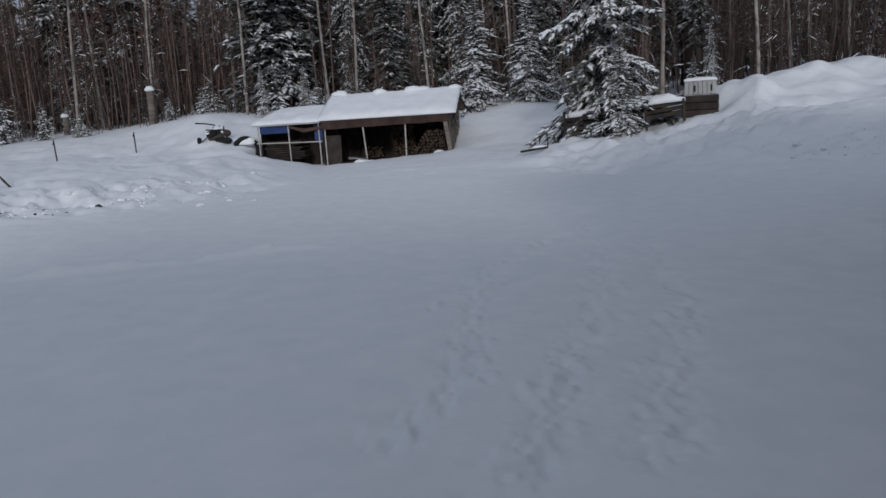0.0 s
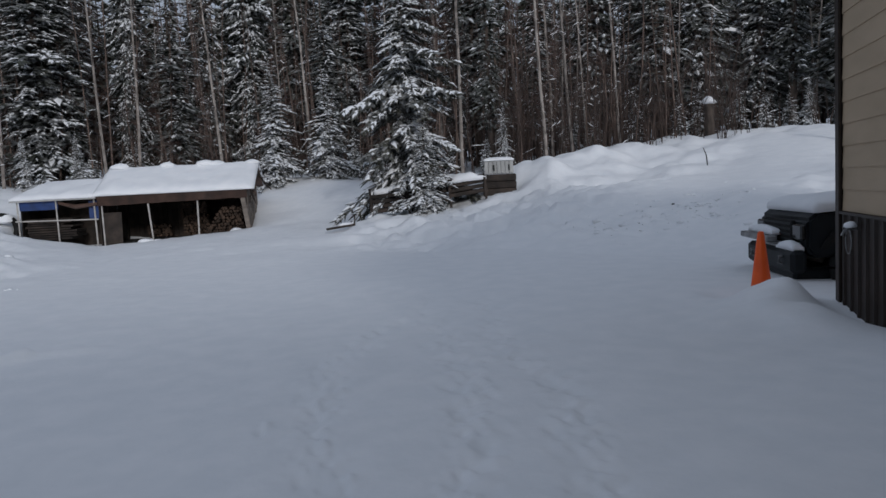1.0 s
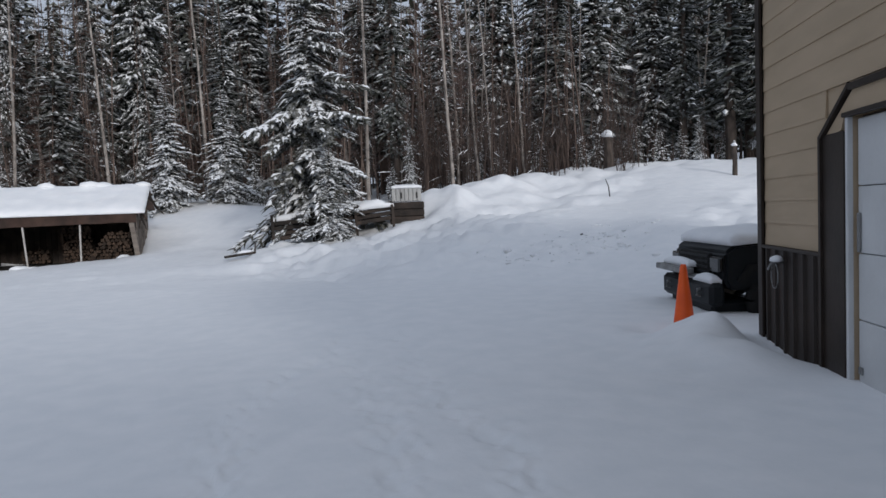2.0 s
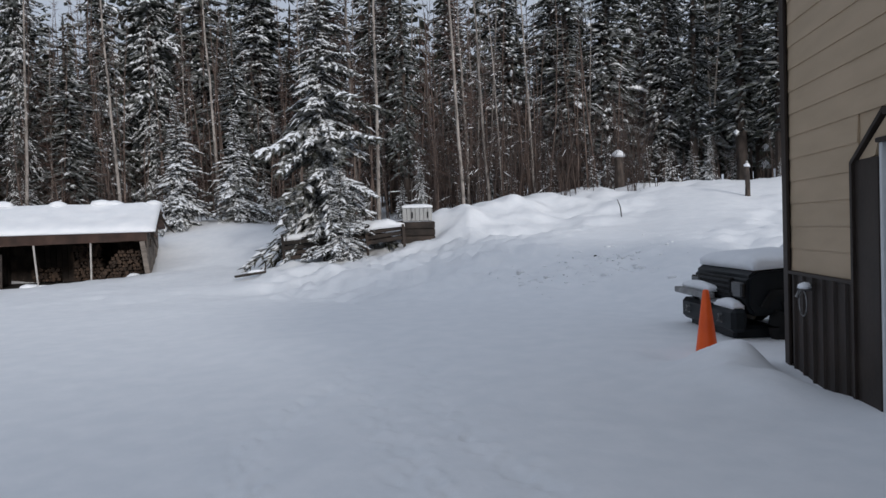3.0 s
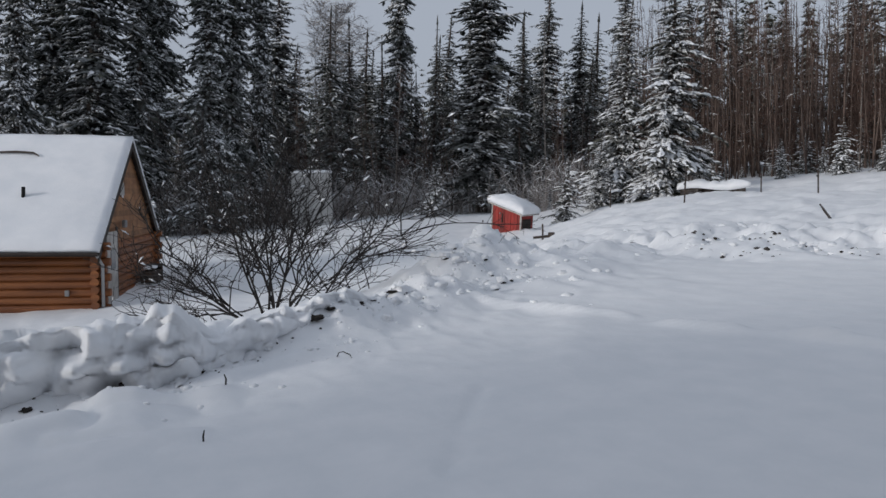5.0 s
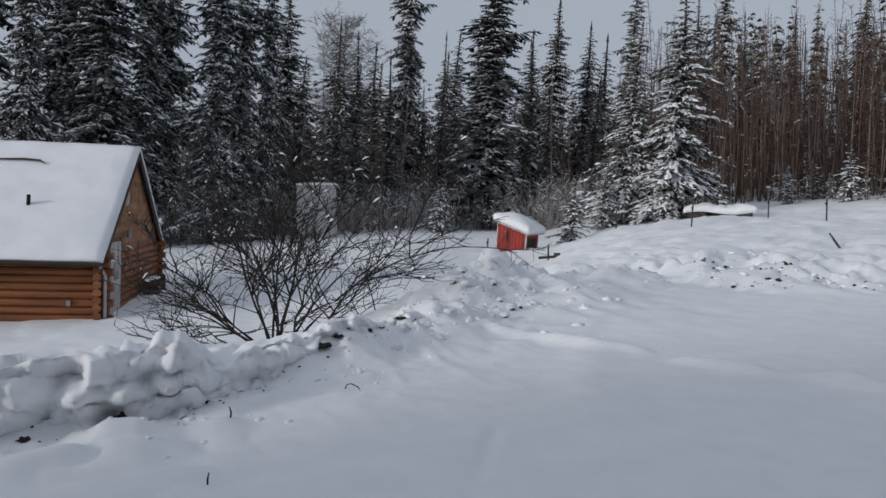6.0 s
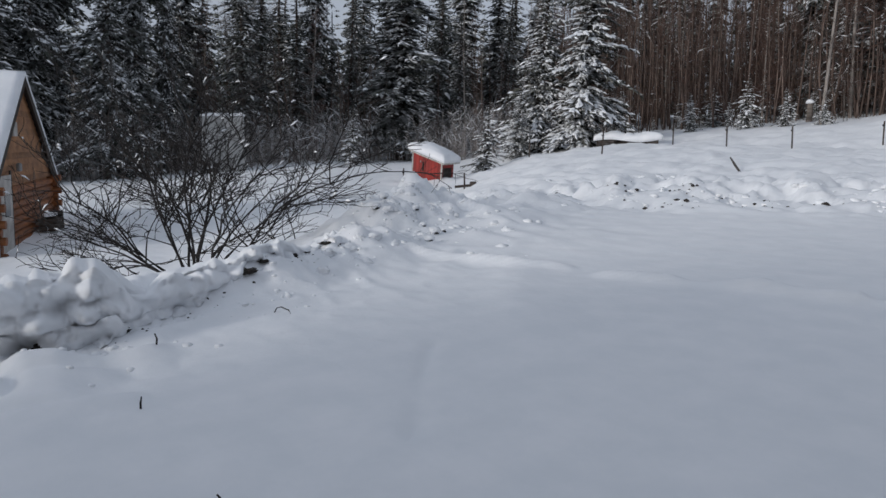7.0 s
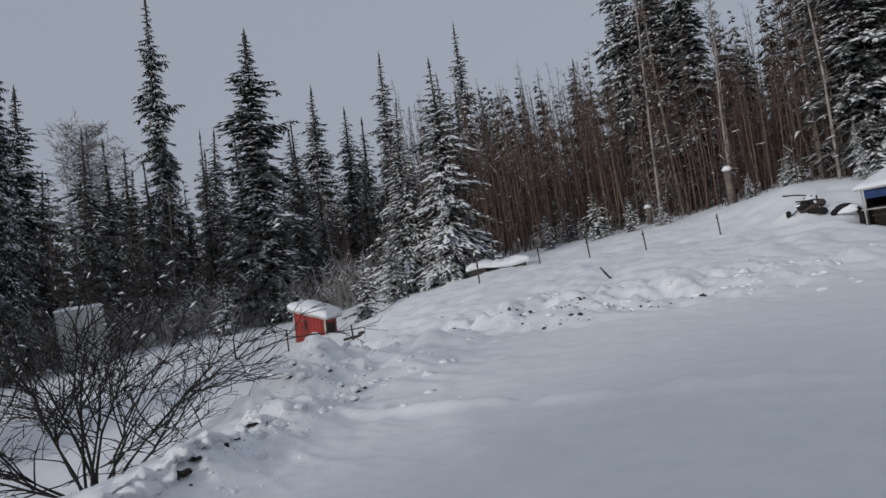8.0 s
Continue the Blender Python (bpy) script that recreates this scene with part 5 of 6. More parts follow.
def build_bank_scrap():
    m = thing("pump_handle", pose(-21.5, 14.2, ground_at(-21.5, 14.2), 0, 0, 50), "dark metal pipe and scrap at the bank's crest", "scrap")
    part("pipe", tube(bmesh.new(), [(0, 0, -0.2), (0, 0, 0.55)], [0.035, 0.03], 7), RUST, m)
    part("scrap_bar", tube(bmesh.new(), [(-0.35, 0, 0.05), (0.45, 0.1, 0.12)], [0.05, 0.05], 7), RUST, m)
    part("block", boxed(0.2, 0.42, -0.1, 0.12, 0.02, 0.24, 0.02), RUST, m)
    p = thing("covered_woodpile", pose(-24.6, 25.7, ground_at(-24.6, 25.7) - 0.58, 0, 0, 42), "dark pile of logs almost hidden under snow", "woodpile")
    for k in range(7):
        part("log", tube(bmesh.new(), [(-1.35, -0.5 + 0.04 * k, 0.1 + 0.11 * k), (-0.55 if k % 2 else -0.4, -0.5 + 0.04 * k, 0.1 + 0.11 * k)], [0.09, 0.085], 8), DARKWOOD, p)
        part("log", tube(bmesh.new(), [(0.35, -0.5 + 0.04 * k, 0.1 + 0.11 * k), (1.5, -0.48 + 0.04 * k, 0.1 + 0.11 * k)], [0.09, 0.085], 8), DARKWOOD, p)
    part("board", boxed(-1.3, 1.4, -0.1, 0.4, 0.0, 0.8, 0.02), DARKWOOD, p)
    part("snow_cap", snow_slab(bmesh.new(), 24, 10, lambda u, v: (-1.5 + 3.2 * u, -0.42 + 1.0 * v, 0.72 + 0.07 * math.sin(u * 7)), 0.0, 0.4, 4.0, 0.2, 0.3), SNOW_CAP, p, smooth=True)


build_bank_scrap()


# ---- trees ----
class Soup:
    """Vertices and faces gathered for one mesh."""

    def __init__(self):
        self.v, self.f = [], []

    def add(self, pts, faces):
        n = len(self.v)
        self.v.extend(pts)
        self.f.extend([tuple(i + n for i in f) for f in faces])

    def mesh(self, name, mat):
        me = mesh_from([tuple(p) for p in self.v], self.f, name)
        me.materials.append(mat)
        return me


def soup_tube(s, pts, radii, sides=3):
    ring = []
    for i, p in enumerate(pts):
        d = (pts[min(i + 1, len(pts) - 1)] - pts[max(i - 1, 0)])
        d = d.normalized() if d.length > 1e-6 else Vector((0, 0, 1))
        a = d.orthogonal().normalized()
        b = d.cross(a)
        ring += [p + (a * math.cos(math.tau * k / sides) + b * math.sin(math.tau * k / sides)) * radii[i] for k in range(sides)]
    faces = []
    for i in range(len(pts) - 1):
        for k in range(sides):
            k2 = (k + 1) % sides
            faces.append((i * sides + k, i * sides + k2, (i + 1) * sides + k2, (i + 1) * sides + k))
    s.add(ring, faces)


def pad(s, c, along, across, a, b, h, r):
    """A rounded pad of snow lying on a bough."""
    pts, n = [], 7
    for lev, (k, z) in enumerate(((0.8, -0.35), (1.0, 0.1), (0.62, 0.85))):
        for i in range(n):
            t = math.tau * i / n
            q = k * r.uniform(0.72, 1.2)
            pts.append(c + along * (a * math.cos(t) * q) + across * (b * math.sin(t) * q) + Vector((0, 0, h * (z + r.uniform(-0.15, 0.15)) - 0.25 * abs(math.sin(t)) * b)))
    pts.append(c + Vector((0, 0, h)))
    faces = [(l * n + i, l * n + (i + 1) % n, (l + 1) * n + (i + 1) % n, (l + 1) * n + i) for l in range(2) for i in range(n)]
    faces += [(2 * n + i, 2 * n + (i + 1) % n, 3 * n) for i in range(n)]
    s.add(pts, faces)


def spray(crown, white, p, d, tl, w, hang, r):
    """A drooping twig of needles, roof-shaped across, and the snow along its back."""
    c = Vector((-d.y, d.x, 0)).normalized()
    m = p + d * tl * 0.5 - Vector((0, 0, hang * tl * 0.2))
    tip = p + d * tl - Vector((0, 0, hang * tl))
    low = Vector((0, 0, w * r.uniform(0.6, 1.5)))
    crown.add([p, m - c * w - low, m, m + c * w - low, tip], [(0, 1, 2), (0, 2, 3), (1, 4, 2), (2, 4, 3)])
    if r.random() < 0.5:
        q = p.lerp(m, r.random())
        crown.add([q - d * w, q + d * w, q + Vector((r.uniform(-0.2, 0.2), r.uniform(-0.2, 0.2), -r.uniform(0.3, 0.7))) * tl], [(0, 1, 2)])
    if white:
        up, w2 = Vector((0, 0, 0.05 * tl + 0.012)), w * r.uniform(0.65, 1.15)
        a0, a1 = p.lerp(m, r.uniform(0.0, 0.4)), m.lerp(tip, r.uniform(0.35, 0.95))
        white.add([a0, m - c * w2 - low * 0.45 + up * 0.2, m + up, m + c * w2 - low * 0.45 + up * 0.2, a1], [(0, 1, 2), (0, 2, 3), (1, 4, 2), (2, 4, 3)])


def spruce_meshes(seed, h, radius, boughs, segs, pads, flecks, bare=0.06, taper=0.85, droop=0.35, ragged=0.3, clump=1.0, shelf=0.0, lumps=0.3, extra=1, column=0.0, pad_size=1.0, waist=0.15):
    """Trunk, crown of drooping boughs with side sprays, and the snow that lies on them."""
    r = random.Random(seed)
    trunk, crown, white = Soup(), Soup(), Soup()
    sway = [Vector((r.uniform(-0.012, 0.012) * h * k, r.uniform(-0.012, 0.012) * h * k, h * k)) for k in (0, 0.25, 0.5, 0.75, 1.0)]
    soup_tube(trunk, [sway[0] - Vector((0, 0, 0.5))] + sway, [h * 0.013 * f + 0.02 for f in (1.15, 1, 0.8, 0.55, 0.3, 0.03)], 7)

    def centre(k):
        k = min(max(k, 0), 0.999) * 4
        i = int(k)
        return sway[i].lerp(sway[i + 1], k - i)

    for n in range(boughs):
        # more boughs low down than near the tip
        u = (n + r.random()) / boughs
        k = bare + (1 - bare) * (1 - (1 - u) ** 0.72)
        a = n * 2.39996 + r.uniform(-0.5, 0.5)
        prof = max(0.03, 1 - k) ** taper
        if column:
            prof = prof * (1 - column) + column * min(1, (1 - k) * 3.2)
        reach = radius * prof * (0.7 + 0.3 * min(1, (k + 0.02) / waist))
        reach *= 1 + lumps * noise.noise(Vector((math.cos(a) * 1.2, math.sin(a) * 1.2, k * 7 + seed))) * 1.6
        if shelf:
            reach *= 1 - shelf * (0.5 + 0.5 * math.sin(k * 44 + seed + 0.7 * math.sin(a)))
        ln = max(0.04 * radius, reach * r.uniform(1 - ragged, 1 + ragged * 0.7))
        if r.random() < 0.05:
            ln *= 0.45
        out = Vector((math.cos(a), math.sin(a), 0))
        side = Vector((-math.sin(a), math.cos(a), 0))
        p0 = centre(k)
        dr = droop * r.uniform(0.5, 1.5) * (1.3 - 0.9 * k)
        rise = r.uniform(0.0, 0.35) * k
        curl = r.uniform(-0.15, 0.15)
        spine = []
        for i in range(segs + 1):
            q = i / segs
            spine.append(p0 + out * ln * q + side * curl * ln * q * q + Vector((0, 0, ln * (rise * q - dr * q * q + 0.25 * dr * q ** 4 + r.uniform(-0.02, 0.02)))))
        wid = ln * 0.17 * clump + 0.03
        pts, faces = [], []
        for i, p in enumerate(spine):
            ww = wid * 0.26 * (1 - i / segs * 0.75)
            pts += [p - side * ww - Vector((0, 0, ww * 0.9)), p + Vector((0, 0, ww * 0.3)), p + side * ww - Vector((0, 0, ww * 0.9))]
        for i in range(segs):
            c = i * 3
            faces += [(c, c + 1, c + 4, c + 3), (c + 1, c + 2, c + 5, c + 4)]
        crown.add(pts, faces)
        local = min(1.0, max(0.05, 0.5 + 1.5 * noise.noise(Vector((math.cos(a) * 1.4, math.sin(a) * 1.4, k * 9 + seed * 2)))))
        for i in range(1, segs + 1):
            for sg in (-1, 1):
                for e in range(extra):
                    p = spine[i - 1].lerp(spine[i], r.random())
                    tl = wid * r.uniform(0.55, 1.9) * (1.2 - 0.6 * i / segs)
                    d = (out * r.uniform(0.25, 1.2) + side * sg * r.uniform(0.3, 1.0)).normalized()
                    spray(crown, white if r.random() < flecks * local * 1.7 else None, p, d, tl, tl * r.uniform(0.11, 0.19), r.uniform(0.1, 0.75), r)
        # pads of snow on the outer half of the bough
        cnt = int(pads * (0.35 + 1.3 * local) + r.random())
        for w in range(cnt):
            q = r.uniform(0.3, 1.0) * segs
            i = min(int(q), segs - 1)
            c = spine[i].lerp(spine[i + 1], q - i)
            al = (spine[i + 1] - spine[i]).normalized()
            size = wid * r.uniform(0.22, 0.6) * pad_size
            pad(white, c + side * wid * r.uniform(-0.5, 0.5) + Vector((0, 0, 0.02)), al, side, size * r.uniform(0.9, 1.6), size * r.uniform(0.55, 0.9), size * r.uniform(0.3, 0.55), r)
    soup_tube(crown, [centre(0.96), centre(0.999) + Vector((0, 0, h * 0.014))], [h * 0.005 + 0.015, 0.004], 4)
    return trunk, crown, white


def spruce_thing(name, label, soups, group="", needles=None):
    t = thing(name, pose(0, 0, -500), label, "spruce tree", group)
    part_mesh("trunk", soups[0].mesh("trunk", BARK), None, t)
    part_mesh("crown", soups[1].mesh("crown", needles or NEEDLE), None, t)
    if soups[2].f:
        tagged(part_mesh("snow", soups[2].mesh("snow", SNOW_CAP), None, t), kind="stuff")
    return t


def birch_meshes(seed, h, branches, spread, twig_n, lean=0.035, r0=0.0048, rime=0.08, fine=0.008, crown=False):
    """A thin bare birch: trunk, rising limbs, fine twigs, and a little snow on them."""
    r = random.Random(seed)
    trunk, twigs, white = Soup(), Soup(), Soup()
    pts, p = [], Vector((0, 0, -0.4))
    for i in range(9):
        pts.append(p.copy())
        p = p + Vector((r.uniform(-lean, lean) * h / 8, r.uniform(-lean, lean) * h / 8, (h + 0.4) / 8))
    soup_tube(trunk, pts, [h * r0 * (1.05 - 0.95 * i / 8) + 0.008 for i in range(9)], 7)
    for b in range(branches):
        k = r.uniform(0.35, 0.97) if crown else r.uniform(0.1, 0.97)
        q = k * 8
        i = min(int(q), 7)
        p0 = pts[i].lerp(pts[i + 1], q - i)
        a = r.uniform(0, math.tau)
        ln = spread * h * (1.05 - k) * r.uniform(0.5, 1.2) + 0.25
        if crown:
            ln = spread * h * (0.3 + 0.7 * math.sin(math.pi * min(1.0, (k - 0.3) / 0.75))) * r.uniform(0.7, 1.1)
        out = Vector((math.cos(a), math.sin(a), r.uniform(0.35, 1.1))).normalized()
        line = [p0, p0 + out * ln * 0.5 + Vector((0, 0, -0.03 * ln)), p0 + out * ln + Vector((r.uniform(-0.2, 0.2) * ln, r.uniform(-0.2, 0.2) * ln, r.uniform(-0.15, 0.1) * ln))]
        soup_tube(trunk if ln > 1.7 else twigs, line, [0.0035 * ln + 0.006, 0.003 * ln + 0.004, 0.002], 4)
        for w in range(twig_n):
            s0 = line[1].lerp(line[2], r.random()) if r.random() < 0.7 else line[0].lerp(line[1], r.random())
            d = Vector((r.uniform(-1, 1), r.uniform(-1, 1), r.uniform(-0.3, 1.0))).normalized()
            tl = ln * r.uniform(0.2, 0.5)
            e = s0 + d * tl
            wv = d.orthogonal().normalized() * fine
            twigs.add([s0 - wv, s0 + wv, e], [(0, 1, 2)])
            m = s0.lerp(e, 0.5)
            for f in range(2):
                e2 = m + (d + Vector((r.uniform(-1, 1), r.uniform(-1, 1), r.uniform(-0.6, 0.6)))).normalized() * tl * 0.6
                twigs.add([m - wv * 0.8, m + wv * 0.8, e2], [(0, 1, 2)])
                if r.random() < rime:
                    up = Vector((0, 0, 0.02))
                    white.add([m + up * 0.3 - wv, m + up * 0.3 + wv, e2 + up * 0.3, m.lerp(e2, 0.5) + up * 1.4], [(0, 1, 3), (1, 2, 3), (2, 0, 3)])
    return trunk, twigs, white


def birch_thing(name, label, soups, twig_mat):
    t = thing(name, pose(0, 0, -500), label, "birch tree", "bare trees of the wood")
    part_mesh("trunk", soups[0].mesh("trunk", BIRCH), None, t)
    tagged(part_mesh("twig_mass", soups[1].mesh("twigs", twig_mat), None, t), kind="stuff")
    tagged(part_mesh("snow", soups[2].mesh("snow", SNOW_CAP), None, t), kind="stuff")
    return t


def lean_of(az, d):
    """The tall trees down the left slope all lean uphill by some degrees."""
    return 4.2 * float(ease((az - 38) / 8)) * float(ease((104 - az) / 8))


def place(proto, az, d, size, sink=0.1, turn=0.0, tilt=0.0, wide=1.0, off=(0.0, 0.0)):
    """A copy of a tree at a bearing and distance, scaled by size (and wide across)."""
    x, y = off[0] - math.sin(radians(az)) * d, off[1] + math.cos(radians(az)) * d
    m = pose(x, y, ground_at(x, y) - sink, 0, 0, az) @ pose(0, 0, 0, 0, tilt, 0) @ pose(0, 0, 0, 0, 0, turn)
    ob = copy_thing(proto, m)
    ob.matrix_basis = m @ Matrix.Diagonal((size * wide, size * wide, size, 1))
    return ob


def place_top(proto, proto_h, az, d, slope, turn=0.0, wide=1.0, eye=1.5, off=None):
    """The same, so tall that its tip stands at that slope above the eye."""
    off = off or ((0.4, -0.05) if az < 25 else (-0.4, -0.1))
    x, y = off[0] - math.sin(radians(az)) * d, off[1] + math.cos(radians(az)) * d
    high = eye + slope * d - ground_at(x, y)
    lean = lean_of(az, d) if high > 3 else 0.0
    lean += (3.2 if "birch" in proto.name or "aspen" in proto.name else 1.0) * math.sin(az * 57.3 + d)
    # the tip keeps its bearing, the foot moves aside
    az += math.degrees(math.tan(radians(lean)) * high / d)
    return place(proto, az, d, high / proto_h, 0.1, turn, lean, wide, off)


# proto trees, each ten metres tall
GREAT = spruce_thing("great_spruce", "large spruce with heavy pads of snow on drooping boughs", spruce_meshes(11, 10, 2.8, 270, 8, 5.0, 0.95, 0.11, 0.62, 0.75, 0.45, 1.0, 0.55, 0.9, 4, 0.0, 0.55, 0.3), "", NEEDLE_GREEN)
SNOWY = [spruce_thing("snowy_spruce", "young green spruce thickly dusted with snow", spruce_meshes(s, 10, 2.3, 230, 5, 2.6, 1.0, 0.03, 0.8, 0.5, 0.3, 1.05, 0.4, 0.4, 3, 0.0, 0.9), "snowy spruces", NEEDLE_GREEN) for s in (21, 22)]
DARK = [spruce_thing("dark_spruce", "tall narrow dark spruce lightly dusted with snow", spruce_meshes(s, 10, rad, 300, 3, 0.1, 0.3, 0.09, 0.7, 0.6, 0.35, 1.5, 0.2, 0.45, 2, 0.55), "dark spruces of the wood", NEEDLE_DARK) for s, rad in ((31, 0.95), (32, 1.2), (33, 0.8), (34, 1.05))]
DUSTED = [spruce_thing("dusted_spruce", "tall dark spruce with snow on its lower boughs", spruce_meshes(s, 10, rad, 380, 4, 0.5, 0.5, 0.06, 0.7, 0.6, 0.35, 1.35, 0.45, 0.4, 3, 0.55, 0.6), "dark spruces of the wood", NEEDLE_DARK) for s, rad in ((38, 1.0), (39, 1.2))]
DIM = [spruce_thing("dark_spruce", "tall narrow dark spruce lightly dusted with snow", spruce_meshes(s, 10, rad, 220, 3, 0.0, 0.2, 0.16, 0.7, 0.6, 0.45, 1.8, 0.2, 0.5, 1, 0.5), "dark spruces of the wood", NEEDLE_DARK) for s, rad in ((35, 0.9), (36, 1.15), (37, 0.75))]
SAPLING = [spruce_thing("spruce_sapling", "small spruce sapling bowed under fresh snow", spruce_meshes(s, 10, 3.4, 75, 4, 1.4, 0.95, 0.02, 0.85, 0.4, 0.4, 1.4, 0.2, 0.4, 2), "spruce saplings", NEEDLE_GREEN) for s in (41, 42)]
BIRCHES = [birch_thing("bare_birch", "thin bare birch with pale trunk and frosted twigs", birch_meshes(s, 10, 42, 0.12, 6), NEEDLE_DRY) for s in (51, 52, 53)]
ASPEN = [birch_thing("bare_aspen", "slim bare aspen with a haze of reddish brown twigs", birch_meshes(s, 10, 85, 0.12, 9, 0.03, 0.005, 0.03, 0.014), ASPEN_TWIG) for s in (61, 62)]
FULL_BIRCH = birch_thing("spreading_birch", "bare birch with a rounded crown of fine twigs", birch_meshes(57, 10, 130, 0.2, 14, 0.03, 0.007, 0.15, 0.014, True), FROST_TWIG)

# named trees: bearing, distance, slope of the tip above the eye
place_top(GREAT, 10, -11.4, 23.75, 0.35, 20, 0.95)
place_top(SNOWY[1], 10, -12.7, 22.3, 0.115, 60, 1.35)
for az, d, sl, w, k in ((-0.6, 34, 0.193, 1.2, 0), (-4.8, 34, 0.184, 1.2, 1), (45.6, 37, 0.305, 1.1, 0), (48.9, 39, 0.255, 1.0, 1), (51.2, 36.5, 0.075, 1.35, 0), (-19.3, 30, 0.119, 0.8, 0), (13.7, 36, 0.098, 1.1, 1), (17.1, 36, 0.100, 0.8, 0), (-42, 40, 0.12, 0.9, 1)):
    place_top(SNOWY[k], 10, az, d, sl, az * 31, w)
tall = ((75.8, 50, 0.318, 1.0), (74.9, 60, 0.209, 0.9), (65.9, 55, 0.440, 0.62), (62.7, 66, 0.245, 0.9), (58.9, 47, 0.379, 1.25), (56.8, 62, 0.233, 0.8), (54.5, 58, 0.293, 0.9),
        (52.1, 60, 0.254, 0.85), (48.7, 62, 0.324, 0.7), (44.2, 62, 0.28, 0.75), (42.3, 58, 0.345, 0.8), (41.1, 62, 0.249, 0.8), (37.8, 64, 0.237, 0.8), (33.4, 62, 0.257, 0.9),
        (93.6, 37, 0.42, 0.8), (96.5, 40, 0.4, 0.9), (88.4, 39, 0.50, 1.2), (91.2, 42, 0.46, 0.9), (86.0, 41, 0.43, 0.85), (84.6, 43, 0.4, 0.8))
for i, (az, d, sl, w) in enumerate(tall):
    place_top(DUSTED[i % 2] if az > 76 or i % 2 == 0 else DARK[i % 4], 10, az, d, sl, az * 53, w * (1.25 if 46 < az < 78 else 1.0), 1.5, (-0.82, -0.52) if az < 76 else None)
tall = ((81.2, 40, 0.42, 1.0), (79.2, 42, 0.41, 0.8), (77.4, 43, 0.40, 0.6), (71.0, 62, 0.2, 0.9), (69.4, 66, 0.201, 0.9),
        (30.0, 50, 0.40, 1.0), (27.6, 48, 0.42, 1.1), (25.4, 47, 0.42, 1.2), (15.5, 42, 0.47, 1.45), (9.6, 44, 0.43, 0.6), (4.2, 46, 0.45, 0.8), (0.8, 46, 0.47, 0.8), (-6.8, 44, 0.5, 1.2), (-22.0, 41, 0.45, 1.0), (-26.5, 42, 0.45, 1.1), (-30.5, 41, 0.48, 1.0), (-34.5, 42, 0.46, 1.1), (-39.0, 44, 0.46, 1.1))
for i, (az, d, sl, w) in enumerate(tall):
    place_top(DUSTED[i % 2] if az > 76 or (i % 3 != 1 and az > -20) else DARK[(i + 1) % 4], 10, az, d, sl, az * 37, w)
for az, d, sl, k in ((64.6, 42, 0.046, 0), (53.7, 33.5, 0.05, 1), (34.5, 42, 0.077, 0), (31.9, 41, 0.06, 1), (21.7, 39, 0.071, 0), (24.2, 39, 0.06, 1), (29.5, 40, 0.05, 0), (38.5, 43, 0.055, 1), (75.3, 45, 0.05, 0), (44.0, 37.5, 0.03, 1)):
    place_top(SAPLING[k], 10, az, d, sl, az * 17)
place_top(FULL_BIRCH, 10, 72.3, 52, 0.262, 0)
for az, d, sl in ((-2.4, 35, 0.42), (4.4, 36, 0.42), (-16.9, 26.5, 0.52), (-21.9, 29, 0.5), (18.2, 38, 0.4), (28.5, 40, 0.40), (24.2, 41, 0.38), (-23.6, 31, 0.46), (-28, 33, 0.4), (13, 39, 0.4), (9, 40, 0.4), (55.5, 48, 0.22), (50.5, 50, 0.2)):
    place_top(BIRCHES[int(abs(az)) % 3], 10, az, d, sl, az * 29)

# the wood behind them
EDGE_AZ = [-70, -45, -33, -24, -14, -5, 2, 12, 21, 28, 40, 50, 60, 70, 80, 90, 110]
EDGE_D = [38, 38, 34, 31, 33, 37, 39, 40, 41, 42, 46, 47, 47, 47, 43, 41, 41]
rw = random.Random(77)
for i in range(180):
    az = -64 + 172 * (i + rw.random()) / 180
    d = float(np.interp(az, EDGE_AZ, EDGE_D)) + 2 + rw.random() ** 1.3 * 16
    sl = rw.uniform(0.15, 0.26) if 47 < az < 76 else rw.uniform(0.2, 0.27) if 30 < az <= 47 else rw.uniform(0.22, 0.33) if 19.5 < az < 24 else rw.uniform(0.25, 0.36) if 4.5 < az < 12 else rw.uniform(0.1, 0.18) if az > 76 else rw.uniform(0.30, 0.5)
    pick = rw.random()
    brown = 0.75 if 18 < az < 47 else 0.55 if -36 < az < -20 else 0.25
    if pick < brown:
        place_top(ASPEN[i % 2], 10, az, d, sl * rw.uniform(0.7, 0.95), rw.uniform(0, 360), rw.uniform(0.8, 1.3))
    elif pick < brown + (1 - brown) * 0.68:
        place_top(DIM[i % 3], 10, az, d, sl, rw.uniform(0, 360), rw.uniform(0.8, 1.3))
    else:
        place_top(BIRCHES[i % 3], 10, az, d, sl * rw.uniform(0.75, 1.0), rw.uniform(0, 360), rw.uniform(0.6, 1.0))
for i in range(70):
    az = -60 + 165 * (i + rw.random()) / 70
    d = float(np.interp(az, EDGE_AZ, EDGE_D)) + rw.uniform(0.5, 6)
    place(SAPLING[i % 2], az, d, rw.uniform(0.10, 0.34), 0.1, rw.uniform(0, 360), 0, rw.uniform(0.7, 1.2))
for p in (GREAT, *SNOWY, *DARK, *DUSTED, *DIM, *SAPLING, *BIRCHES, *ASPEN, FULL_BIRCH):
    for o in (*p.children, p):
        bpy.data.objects.remove(o)


